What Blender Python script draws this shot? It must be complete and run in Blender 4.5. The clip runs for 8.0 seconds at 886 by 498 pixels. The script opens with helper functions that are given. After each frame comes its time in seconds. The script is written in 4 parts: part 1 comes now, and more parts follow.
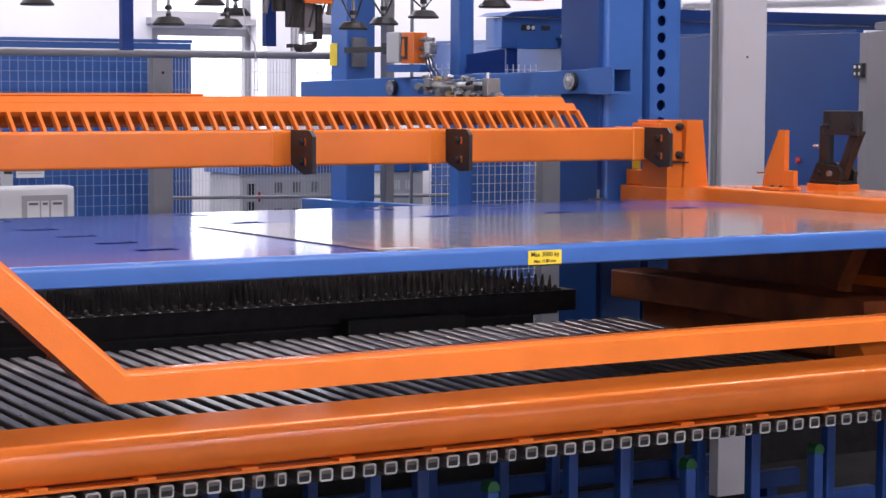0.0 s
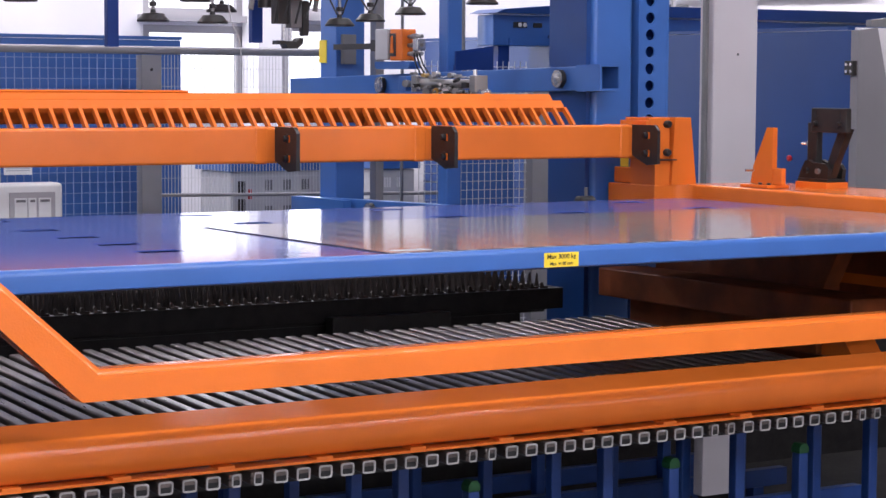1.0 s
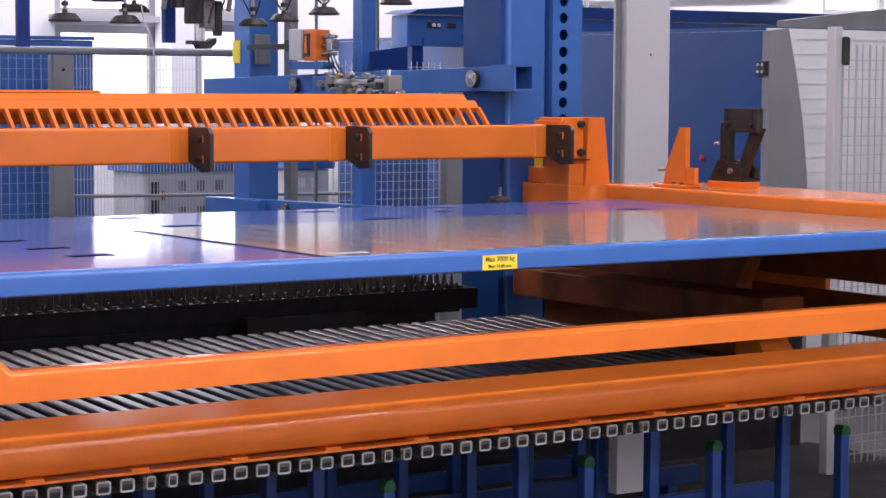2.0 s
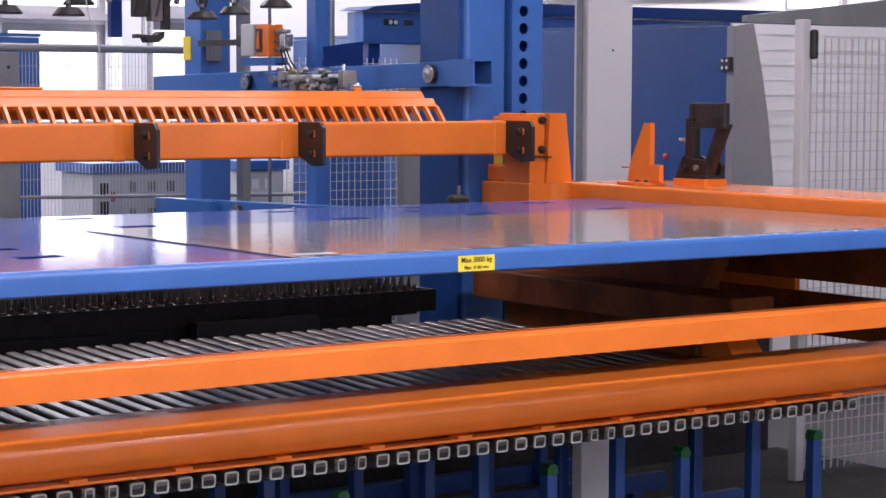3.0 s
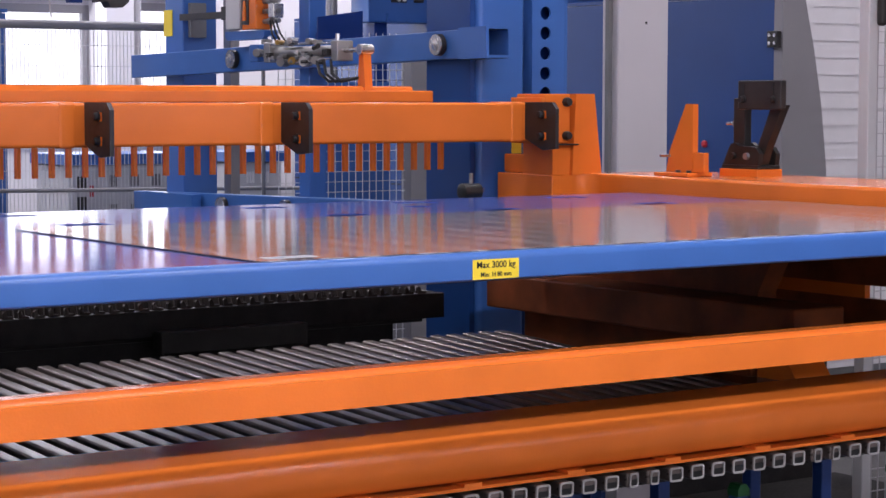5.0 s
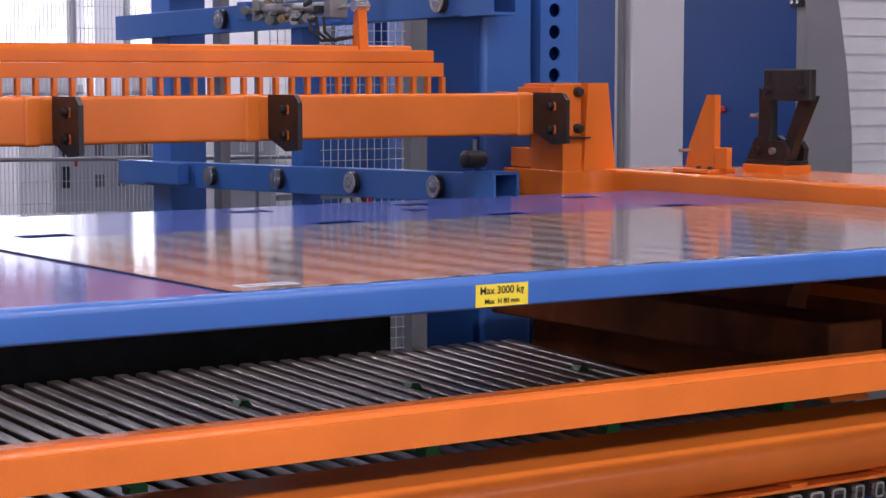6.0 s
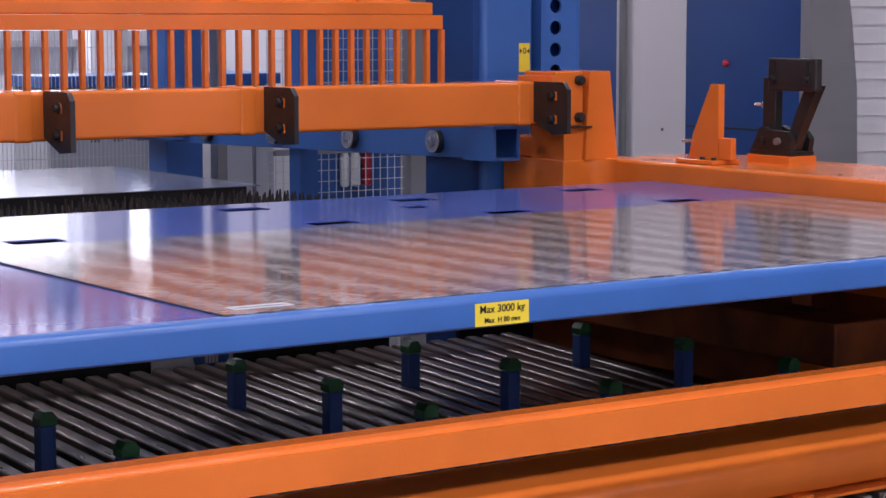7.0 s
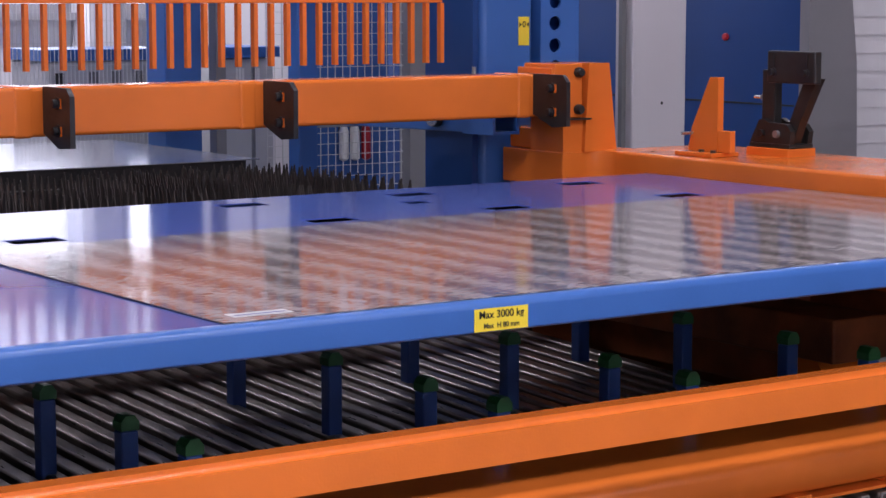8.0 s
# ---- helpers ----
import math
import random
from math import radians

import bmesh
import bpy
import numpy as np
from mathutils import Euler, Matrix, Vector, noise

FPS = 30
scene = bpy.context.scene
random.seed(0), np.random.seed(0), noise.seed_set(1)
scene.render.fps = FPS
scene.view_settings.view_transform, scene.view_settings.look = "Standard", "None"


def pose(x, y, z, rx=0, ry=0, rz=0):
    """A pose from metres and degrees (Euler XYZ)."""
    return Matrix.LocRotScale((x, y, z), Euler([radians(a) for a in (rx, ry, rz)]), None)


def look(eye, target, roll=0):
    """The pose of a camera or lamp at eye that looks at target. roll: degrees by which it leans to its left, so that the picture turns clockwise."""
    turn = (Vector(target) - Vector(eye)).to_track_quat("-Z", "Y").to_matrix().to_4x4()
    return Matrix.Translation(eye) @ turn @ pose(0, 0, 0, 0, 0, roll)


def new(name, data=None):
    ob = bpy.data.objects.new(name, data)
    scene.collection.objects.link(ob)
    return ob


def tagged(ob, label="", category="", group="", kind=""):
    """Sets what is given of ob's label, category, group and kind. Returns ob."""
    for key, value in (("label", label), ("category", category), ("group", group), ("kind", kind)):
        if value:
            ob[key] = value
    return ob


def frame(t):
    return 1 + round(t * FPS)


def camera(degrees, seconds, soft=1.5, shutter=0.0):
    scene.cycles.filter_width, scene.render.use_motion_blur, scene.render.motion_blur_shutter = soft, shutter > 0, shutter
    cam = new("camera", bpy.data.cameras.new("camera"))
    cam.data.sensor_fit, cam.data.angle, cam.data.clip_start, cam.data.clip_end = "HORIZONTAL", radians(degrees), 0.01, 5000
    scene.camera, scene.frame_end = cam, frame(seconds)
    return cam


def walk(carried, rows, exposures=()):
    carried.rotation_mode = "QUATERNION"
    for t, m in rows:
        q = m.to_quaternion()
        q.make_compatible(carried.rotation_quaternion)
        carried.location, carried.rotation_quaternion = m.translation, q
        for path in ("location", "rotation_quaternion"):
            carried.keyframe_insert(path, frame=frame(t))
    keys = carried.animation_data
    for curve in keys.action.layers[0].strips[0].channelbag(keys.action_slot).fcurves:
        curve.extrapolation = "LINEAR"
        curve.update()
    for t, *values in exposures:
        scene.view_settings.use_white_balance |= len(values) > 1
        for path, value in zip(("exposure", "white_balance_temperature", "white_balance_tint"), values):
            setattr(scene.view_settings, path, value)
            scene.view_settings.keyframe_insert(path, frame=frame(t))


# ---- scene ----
import collections

cam = camera(24.0, 8.0, soft=1.5)
# seconds, eye, degrees to the right of north, degrees of tilt, roll
PATH = [
    (0, (-4.348, -5.934, 1.714), 32.04, -4.475, 0.30),
    (0.5, (-4.258, -5.930, 1.709), 31.73, -4.531, 0.36),
    (1, (-4.258, -5.930, 1.709), 32.01, -4.529, 0.36),
    (1.5, (-4.258, -5.930, 1.709), 32.86, -4.523, 0.36),
    (2, (-4.258, -5.930, 1.706), 34.36, -4.495, 0.34),
    (2.2, (-4.253, -5.923, 1.703), 34.93, -4.478, 0.33),
    (2.6, (-4.184, -5.830, 1.684), 35.36, -4.42, 0.28),
    (3, (-4.050, -5.648, 1.655), 35.48, -4.345, 0.24),
    (3.5, (-3.845, -5.370, 1.617), 35.456, -4.272, 0.20),
    (4, (-3.598, -5.044, 1.571), 35.225, -4.190, 0.16),
    (4.5, (-3.390, -4.785, 1.540), 35.004, -4.110, 0.13),
    (5, (-3.186, -4.528, 1.517), 34.876, -4.227, 0.10),
    (5.3, (-3.061, -4.358, 1.504), 34.83, -4.36, 0.08),
    (5.6, (-2.941, -4.193, 1.490), 34.79, -4.59, 0.06),
    (6, (-2.800, -4.000, 1.470), 34.73, -5.00, 0.04),
    (6.3, (-2.735, -3.910, 1.459), 34.70, -5.27, 0.03),
    (6.5, (-2.718, -3.887, 1.457), 34.69, -5.44, 0.02),
    (7, (-2.718, -3.887, 1.457), 34.73, -6.207, 0.00),
    (7.5, (-2.718, -3.887, 1.457), 34.745, -6.590, 0.00),
    (8, (-2.718, -3.887, 1.457), 34.748, -6.929, 0.02),
]


def heading(eye, right, tilt, roll):
    a, b = radians(right), radians(tilt)
    ahead = Vector((math.sin(a) * math.cos(b), math.cos(a) * math.cos(b), math.sin(b)))
    return look(eye, Vector(eye) + ahead, roll)


walk(cam, [(t, heading(*row)) for t, *row in PATH], [(0, -0.12, 6100, 17), (4, -0.16, 6100, 17), (5, -0.30, 6100, 19), (6.5, -0.48, 6000, 21), (8, -0.50, 5950, 21)])

# ---- world and light ----
world = bpy.data.worlds.new("sky")
scene.world = world
world.use_nodes = True
wn = world.node_tree.nodes
sky = wn.new("ShaderNodeTexSky")
sky.sky_type, sky.sun_disc = "NISHITA", False
sky.sun_elevation, sky.sun_rotation = radians(38), radians(40)
world.node_tree.links.new(sky.outputs[0], wn["Background"].inputs[0])
wn["Background"].inputs[1].default_value = 0.12


def area(name, m, sx, sy, power, colour=(1, 1, 1)):
    d = bpy.data.lights.new(name, "AREA")
    d.shape, d.size, d.size_y, d.energy, d.color = "RECTANGLE", sx, sy, power, colour
    ob = new(name, d)
    ob.matrix_world = m
    return ob


# daylight in the window openings of the far wall, and over the hall behind the camera
for wx, ww in ((3.05, 0.85), (4.12, 0.6)):
    area("window_light", pose(wx, 9.48, 2.2, -90, 0, 0), ww, 2.3, 14, (0.95, 0.97, 1.0))
# windows of the wall behind the camera
for wx in (-5.2, -1.2, 2.8, 6.8):
    area("window_light", pose(wx, -8.85, 2.3, 90, 0, 0), 2.6, 2.0, 18, (0.96, 0.97, 1.0))
# fluorescent battens of the hall
for by, xs, power in ((-7.8, (-3.4, 0.2, 3.8), 190), (-2.8, (-2.4, 1.2), 205), (2.2, (-2.5, 1.5, 5.5), 78), (7.7, (-3.0, 1.0, 5.0, 9.0, 12.5), 168)):
    for bx in xs:
        area("batten_light", pose(bx, by, 4.86, 0, 0, 0), 2.9, 0.30, power, (1.0, 0.97, 0.96))


# ---- materials ----
def mat(name, colour, rough=0.5, metal=0.0, vary=0.06, scale=6.0, bump=0.0, bump_scale=60.0, coat=0.0, stain=0.0, emit=0.0, stretch=(1, 1, 1), rnd=0.0, spec=0.5):
    m = bpy.data.materials.new(name)
    m.use_nodes = True
    n, l = m.node_tree.nodes, m.node_tree.links
    b = n["Principled BSDF"]
    b.inputs["Roughness"].default_value, b.inputs["Metallic"].default_value = rough, metal
    b.inputs["Coat Weight"].default_value = coat
    b.inputs["Specular IOR Level"].default_value = spec
    b.inputs["Coat Roughness"].default_value = 0.12
    tc, mp = n.new("ShaderNodeTexCoord"), n.new("ShaderNodeMapping")
    mp.inputs["Scale"].default_value = stretch
    l.new(tc.outputs["Object"], mp.inputs[0])
    t1, t2 = n.new("ShaderNodeTexNoise"), n.new("ShaderNodeTexNoise")
    t1.inputs["Scale"].default_value, t1.inputs["Detail"].default_value = scale, 5
    t2.inputs["Scale"].default_value, t2.inputs["Detail"].default_value = bump_scale, 3
    l.new(mp.outputs[0], t1.inputs[0])
    l.new(mp.outputs[0], t2.inputs[0])
    ramp = n.new("ShaderNodeValToRGB")
    lo = [max(0, c * (1 - vary) - stain * c) for c in colour]
    hi = [min(1, c * (1 + vary)) for c in colour]
    ramp.color_ramp.elements[0].position, ramp.color_ramp.elements[1].position = 0.32, 0.68
    ramp.color_ramp.elements[0].color, ramp.color_ramp.elements[1].color = (*lo, 1), (*hi, 1)
    l.new(t1.outputs[0], ramp.inputs[0])
    out = ramp.outputs[0]
    if rnd:
        oi, hv, mr = n.new("ShaderNodeObjectInfo"), n.new("ShaderNodeHueSaturation"), n.new("ShaderNodeMapRange")
        mr.inputs[3].default_value, mr.inputs[4].default_value = 1 - rnd, 1 + rnd
        l.new(oi.outputs["Random"], mr.inputs[0])
        l.new(mr.outputs[0], hv.inputs["Value"])
        l.new(out, hv.inputs["Color"])
        out = hv.outputs[0]
    l.new(out, b.inputs["Base Color"])
    mr2 = n.new("ShaderNodeMapRange")
    mr2.inputs[3].default_value, mr2.inputs[4].default_value = max(0.02, rough * 0.8), min(1, rough * 1.25)
    l.new(t2.outputs[0], mr2.inputs[0])
    l.new(mr2.outputs[0], b.inputs["Roughness"])
    if bump:
        bp = n.new("ShaderNodeBump")
        bp.inputs["Strength"].default_value, bp.inputs["Distance"].default_value = bump, 0.002
        l.new(t2.outputs[0], bp.inputs["Height"])
        l.new(bp.outputs[0], b.inputs["Normal"])
    if emit:
        b.inputs["Emission Color"].default_value = (*colour, 1)
        b.inputs["Emission Strength"].default_value = emit
    return m


ORANGE = mat("orange_paint", (0.73, 0.172, 0.022), 0.19, vary=0.07, scale=3, bump=0.06, bump_scale=90, spec=0.33)
GLOSS_ORANGE = mat("glossy_orange_paint", (0.73, 0.172, 0.022), 0.15, vary=0.07, scale=3, bump=0.22, bump_scale=150, spec=0.5)
# orange darkened in the paint for the shade under the table
SHADED_ORANGE = mat("shaded_orange_paint", (0.20, 0.052, 0.014), 0.45, vary=0.25, scale=5, bump=0.15, stain=0.25, spec=0.25)
BLUE = mat("blue_paint", (0.040, 0.126, 0.385), 0.30, vary=0.06, scale=3, bump=0.10, bump_scale=110)
BLUE_TOP = mat("blue_table_paint", (0.080, 0.110, 0.34), 0.115, vary=0.06, scale=2.5, bump=0.03, bump_scale=30, spec=0.09)
DEEP_BLUE = mat("deep_blue_paint", (0.009, 0.036, 0.185), 0.40, vary=0.10, scale=2, spec=0.22)
CLADDING = mat("blue_cladding_paint", (0.0105, 0.050, 0.195), 0.30, vary=0.08, scale=1.5, spec=0.4, bump=0.03, bump_scale=3)
BLACK = mat("black_steel", (0.022, 0.020, 0.019), 0.42, metal=0.2, vary=0.25, scale=12, bump=0.15)
# sooty steel, and the black of plates added for shade
SOOT_SHADE = mat("soot_shade_steel", (0.018, 0.016, 0.016), 0.55, metal=0.3, vary=0.4, scale=14, bump=0.3)
SPIKE = mat("burnt_slat_steel", (0.060, 0.049, 0.043), 0.46, metal=0.6, vary=0.4, scale=9, bump=0.3, rnd=0.3)
STEEL = mat("bright_steel", (0.55, 0.54, 0.53), 0.25, metal=0.9, vary=0.08)
BRIGHT_SHEET = mat("bare_sheet_metal", (0.46, 0.47, 0.53), 0.14, metal=0.6, vary=0.05, scale=2)
DULL = mat("dull_aluminium", (0.27, 0.265, 0.26), 0.4, metal=0.6, vary=0.1)
TUBE = mat("worn_square_tube", (0.165, 0.135, 0.122), 0.29, metal=0.55, vary=0.38, scale=7, bump=0.25, bump_scale=40, stretch=(1, 0.25, 1), rnd=0.25)
TUBE_END = mat("cut_tube_end", (0.44, 0.43, 0.42), 0.45, metal=0.2, vary=0.12, rnd=0.12)
FENCE_GREY = mat("fence_grey_paint", (0.23, 0.225, 0.235), 0.45, vary=0.08, scale=4)
GREY = mat("grey_paint", (0.40, 0.385, 0.40), 0.5, vary=0.05, scale=2)
COLUMN = mat("pale_column_paint", (0.56, 0.53, 0.55), 0.6, vary=0.04, scale=1.5)
LIGHT_GREY = mat("light_grey_paint", (0.47, 0.47, 0.48), 0.45, vary=0.04, scale=4)
DARK_GREY = mat("dark_grey_frame", (0.16, 0.16, 0.165), 0.5, vary=0.1)
WALL = mat("white_wall", (0.78, 0.76, 0.78), 0.8, vary=0.04, scale=1.2, bump=0.1)
CONCRETE = mat("concrete_floor", (0.085, 0.082, 0.08), 0.55, vary=0.15, scale=1.4, bump=0.2, stain=0.1)
# near-black colour that stands for the shade under the store
SHADE_DARK = mat("shade_base_plate", (0.026, 0.024, 0.023), 0.8, spec=0.2, vary=0.3, scale=3, bump=0.2)
CEIL = mat("ceiling_panel", (0.62, 0.61, 0.60), 0.8, vary=0.05)
WIRE = mat("galvanised_wire", (0.62, 0.62, 0.62), 0.5, metal=0.3, vary=0.05)
BLUE_WIRE = mat("blue_wire", (0.24, 0.32, 0.52), 0.5, metal=0.2, vary=0.05)
YELLOW = mat("yellow_label", (0.80, 0.60, 0.03), 0.4, vary=0.04)
INK = mat("black_ink", (0.012, 0.012, 0.012), 0.5)
WHITE = mat("white_plastic", (0.75, 0.75, 0.74), 0.4, vary=0.03)
GREEN = mat("green_plastic_cap", (0.009, 0.085, 0.022), 0.45, vary=0.15, scale=12)
PIN_BLUE = mat("blue_pin_paint", (0.015, 0.052, 0.21), 0.4, vary=0.15, scale=6)
RUBBER = mat("black_rubber", (0.014, 0.014, 0.014), 0.45, vary=0.1)
RED = mat("red_plastic", (0.5, 0.02, 0.03), 0.4)
BRASS = mat("brass", (0.45, 0.28, 0.08), 0.3, metal=0.8)
SHUTTER = mat("white_shutter", (0.69, 0.67, 0.69), 0.16, vary=0.05, scale=3)
JOINT = mat("shutter_joint_rubber", (0.66, 0.64, 0.66), 0.3, vary=0.1)
PANEL = mat("grey_panel_paint", (0.215, 0.205, 0.22), 0.4, vary=0.06, scale=2)
DULL_DAY = mat("overcast_pane", (0.9, 0.92, 1.0), 0.5, vary=0.0, emit=0.6)
DAYLIGHT = mat("daylight_pane", (1.0, 1.0, 1.0), 0.5, vary=0.0, emit=1.45)


def sheet_material():
    """Metal under a printed, slightly creased protective film: rows of small dashes."""
    m = mat("filmed_metal_sheet", (0.42, 0.38, 0.375), 0.085, spec=0.30, metal=0.10, vary=0.05, scale=9, stretch=(2, 1, 1))
    n, l = m.node_tree.nodes, m.node_tree.links
    b = n["Principled BSDF"]
    tc = n.new("ShaderNodeTexCoord")
    mp = n.new("ShaderNodeMapping")
    mp.inputs["Scale"].default_value = (26, 150, 1)
    l.new(tc.outputs["Object"], mp.inputs[0])
    nz = n.new("ShaderNodeTexNoise")
    nz.inputs["Scale"].default_value, nz.inputs["Detail"].default_value = 1.0, 3
    l.new(mp.outputs[0], nz.inputs[0])
    w = n.new("ShaderNodeTexWave")
    w.bands_direction = "X"
    for key, value in (("Scale", 2.1), ("Distortion", 1.2), ("Detail", 2.0), ("Detail Scale", 2.0)):
        w.inputs[key].default_value = value
    l.new(tc.outputs["Object"], w.inputs[0])
    mul = n.new("ShaderNodeMath")
    mul.operation = "MULTIPLY_ADD"
    mul.inputs[1].default_value = 0.15
    l.new(w.outputs["Fac"], mul.inputs[0])
    l.new(nz.outputs[0], mul.inputs[2])
    cut = n.new("ShaderNodeMapRange")
    cut.inputs[1].default_value, cut.inputs[2].default_value = 0.51, 0.64
    l.new(mul.outputs[0], cut.inputs[0])
    mix = n.new("ShaderNodeMix")
    mix.data_type = "RGBA"
    old = b.inputs["Base Color"].links[0].from_socket
    l.new(cut.outputs[0], mix.inputs[0])
    l.new(old, mix.inputs[6])
    mix.inputs[7].default_value = (0.145, 0.12, 0.115, 1)
    l.new(mix.outputs[2], b.inputs["Base Color"])
    ripple = n.new("ShaderNodeBump")
    ripple.inputs["Strength"].default_value, ripple.inputs["Distance"].default_value = 0.12, 0.002
    l.new(nz.outputs[0], ripple.inputs["Height"])
    crease = n.new("ShaderNodeTexNoise")
    crease.inputs["Scale"].default_value, crease.inputs["Detail"].default_value = 34, 4
    l.new(tc.outputs["Object"], crease.inputs[0])
    bp = n.new("ShaderNodeBump")
    bp.inputs["Strength"].default_value, bp.inputs["Distance"].default_value = 0.07, 0.002
    l.new(crease.outputs[0], bp.inputs["Height"])
    l.new(ripple.outputs[0], bp.inputs["Normal"])
    l.new(bp.outputs[0], b.inputs["Normal"])
    return m


SHEET = sheet_material()


# ---- mesh helpers ----
def box(bm, x0, x1, y0, y1, z0, z1, bevel=0.0, seg=2):
    v = [bm.verts.new(p) for p in ((x0, y0, z0), (x1, y0, z0), (x1, y1, z0), (x0, y1, z0), (x0, y0, z1), (x1, y0, z1), (x1, y1, z1), (x0, y1, z1))]
    f = [bm.faces.new([v[i] for i in q]) for q in ((3, 2, 1, 0), (4, 5, 6, 7), (0, 1, 5, 4), (1, 2, 6, 5), (2, 3, 7, 6), (3, 0, 4, 7))]
    if bevel:
        e = list({x for q in f for x in q.edges})
        bmesh.ops.bevel(bm, geom=e, offset=bevel, segments=seg, affect="EDGES", profile=0.5)
    return bm


def prism(bm, poly, axis, a, b):
    """Polygon in the two other axes, run from a to b along axis."""
    def at(p, c):
        return {"x": (c, p[0], p[1]), "y": (p[0], c, p[1]), "z": (p[0], p[1], c)}[axis]
    lo, hi = [bm.verts.new(at(p, a)) for p in poly], [bm.verts.new(at(p, b)) for p in poly]
    bm.faces.new(lo), bm.faces.new(hi[::-1])
    k = len(poly)
    for i in range(k):
        bm.faces.new((lo[i], hi[i], hi[(i + 1) % k], lo[(i + 1) % k]))
    bmesh.ops.recalc_face_normals(bm, faces=bm.faces)
    return bm


def ring(r, n=16, c=(0, 0), squash=1.0):
    return [(c[0] + r * math.cos(2 * math.pi * i / n), c[1] + squash * r * math.sin(2 * math.pi * i / n)) for i in range(n)]


def rod(bm, p, q, r, n=8):
    p, q = Vector(p), Vector(q)
    m = Matrix.Translation((p + q) / 2) @ (q - p).to_track_quat("Z", "Y").to_matrix().to_4x4()
    bmesh.ops.create_cone(bm, cap_ends=True, segments=n, radius1=r, radius2=r, depth=(q - p).length, matrix=m)
    return bm


def lathe(bm, profile, m, n=20):
    """Profile of (radius, height) turned about the local z."""
    rows = []
    for r, h in profile:
        rows.append([bm.verts.new(m @ Vector((r * math.cos(2 * math.pi * i / n), r * math.sin(2 * math.pi * i / n), h))) for i in range(n)])
    for a, b in zip(rows, rows[1:]):
        for i in range(n):
            bm.faces.new((a[i], a[(i + 1) % n], b[(i + 1) % n], b[i]))
    bm.faces.new(rows[0][::-1]), bm.faces.new(rows[-1])
    bmesh.ops.recalc_face_normals(bm, faces=bm.faces)
    return bm


def plate_holes(bm, x0, x1, y0, y1, z0, z1, holes):
    """A plate with real rectangular openings (x0, x1, y0, y1)."""
    xs = sorted({x0, x1, *[v for h in holes for v in h[:2]]})
    ys = sorted({y0, y1, *[v for h in holes for v in h[2:]]})
    def solid(i, j):
        if not (0 <= i < len(xs) - 1 and 0 <= j < len(ys) - 1):
            return False
        cx, cy = (xs[i] + xs[i + 1]) / 2, (ys[j] + ys[j + 1]) / 2
        return not any(h[0] < cx < h[1] and h[2] < cy < h[3] for h in holes)
    vs = {}
    def v(i, j, k):
        if (i, j, k) not in vs:
            vs[i, j, k] = bm.verts.new((xs[i], ys[j], (z0, z1)[k]))
        return vs[i, j, k]
    for i in range(len(xs) - 1):
        for j in range(len(ys) - 1):
            if not solid(i, j):
                continue
            bm.faces.new((v(i, j, 1), v(i + 1, j, 1), v(i + 1, j + 1, 1), v(i, j + 1, 1)))
            bm.faces.new((v(i, j, 0), v(i, j + 1, 0), v(i + 1, j + 1, 0), v(i + 1, j, 0)))
            for di, dj, a, b in ((-1, 0, (0, 1), (0, 0)), (1, 0, (1, 0), (1, 1)), (0, -1, (0, 0), (1, 0)), (0, 1, (1, 1), (0, 1))):
                if not solid(i + di, j + dj):
                    p, q = (i + a[0], j + a[1]), (i + b[0], j + b[1])
                    bm.faces.new((v(*p, 0), v(*q, 0), v(*q, 1), v(*p, 1)))
    return bm


def round_normals(me):
    """Large faces stay flat and only the bevels between them turn."""
    near = collections.defaultdict(list)
    for f in me.polygons:
        for v in f.vertices:
            near[v].append((f.normal.copy(), f.area))
    out = []
    for f in me.polygons:
        for v in f.vertices:
            s = Vector((0, 0, 0))
            for nrm, a in near[v]:
                if nrm.dot(f.normal) > 0.66:
                    s += nrm * a
            out.append(s.normalized() if s.length > 0 else f.normal)
    me.normals_split_custom_set(out)


def mesh_of(name, bm, material, smooth=False):
    me = bpy.data.meshes.new(name)
    bm.to_mesh(me)
    bm.free()
    me.materials.append(material)
    if smooth:
        me.shade_smooth()
        round_normals(me)
    return me


def part(name, bm, material, parent, label="", smooth=False):
    ob = new(name, mesh_of(name, bm, material, smooth))
    ob.parent = parent
    if label:
        tagged(ob, label)
    return ob


def shifted(d):
    """part(), with the piece set off by d."""
    def make(*a, **k):
        ob = part(*a, **k)
        ob.location = d
        return ob
    return make


def thing(name, label, category, group="", kind="", at=(0, 0, 0)):
    ob = new(name)
    ob.location = at
    ob.empty_display_size = 0.1
    return tagged(ob, label, category, group, kind)


def solid(name, bm, material, label, category="", kind="", group="", smooth=False):
    return tagged(new(name, mesh_of(name, bm, material, smooth)), label, category, group, kind)


def B():
    return bmesh.new()


def bx(*a):
    return box(B(), *a)


def writing(name, text, size, material, m, parent):
    cu = bpy.data.curves.new(name, "FONT")
    cu.body, cu.size, cu.extrude, cu.offset, cu.align_x, cu.align_y = text, size, 0.0004, 0.0003, "CENTER", "CENTER"
    tmp = bpy.data.objects.new(name, cu)
    scene.collection.objects.link(tmp)
    me = bpy.data.meshes.new_from_object(tmp)
    bpy.data.objects.remove(tmp)
    me.materials.clear()
    me.materials.append(material)
    ob = new(name, me)
    ob.parent = parent
    ob.matrix_basis = m
    return ob


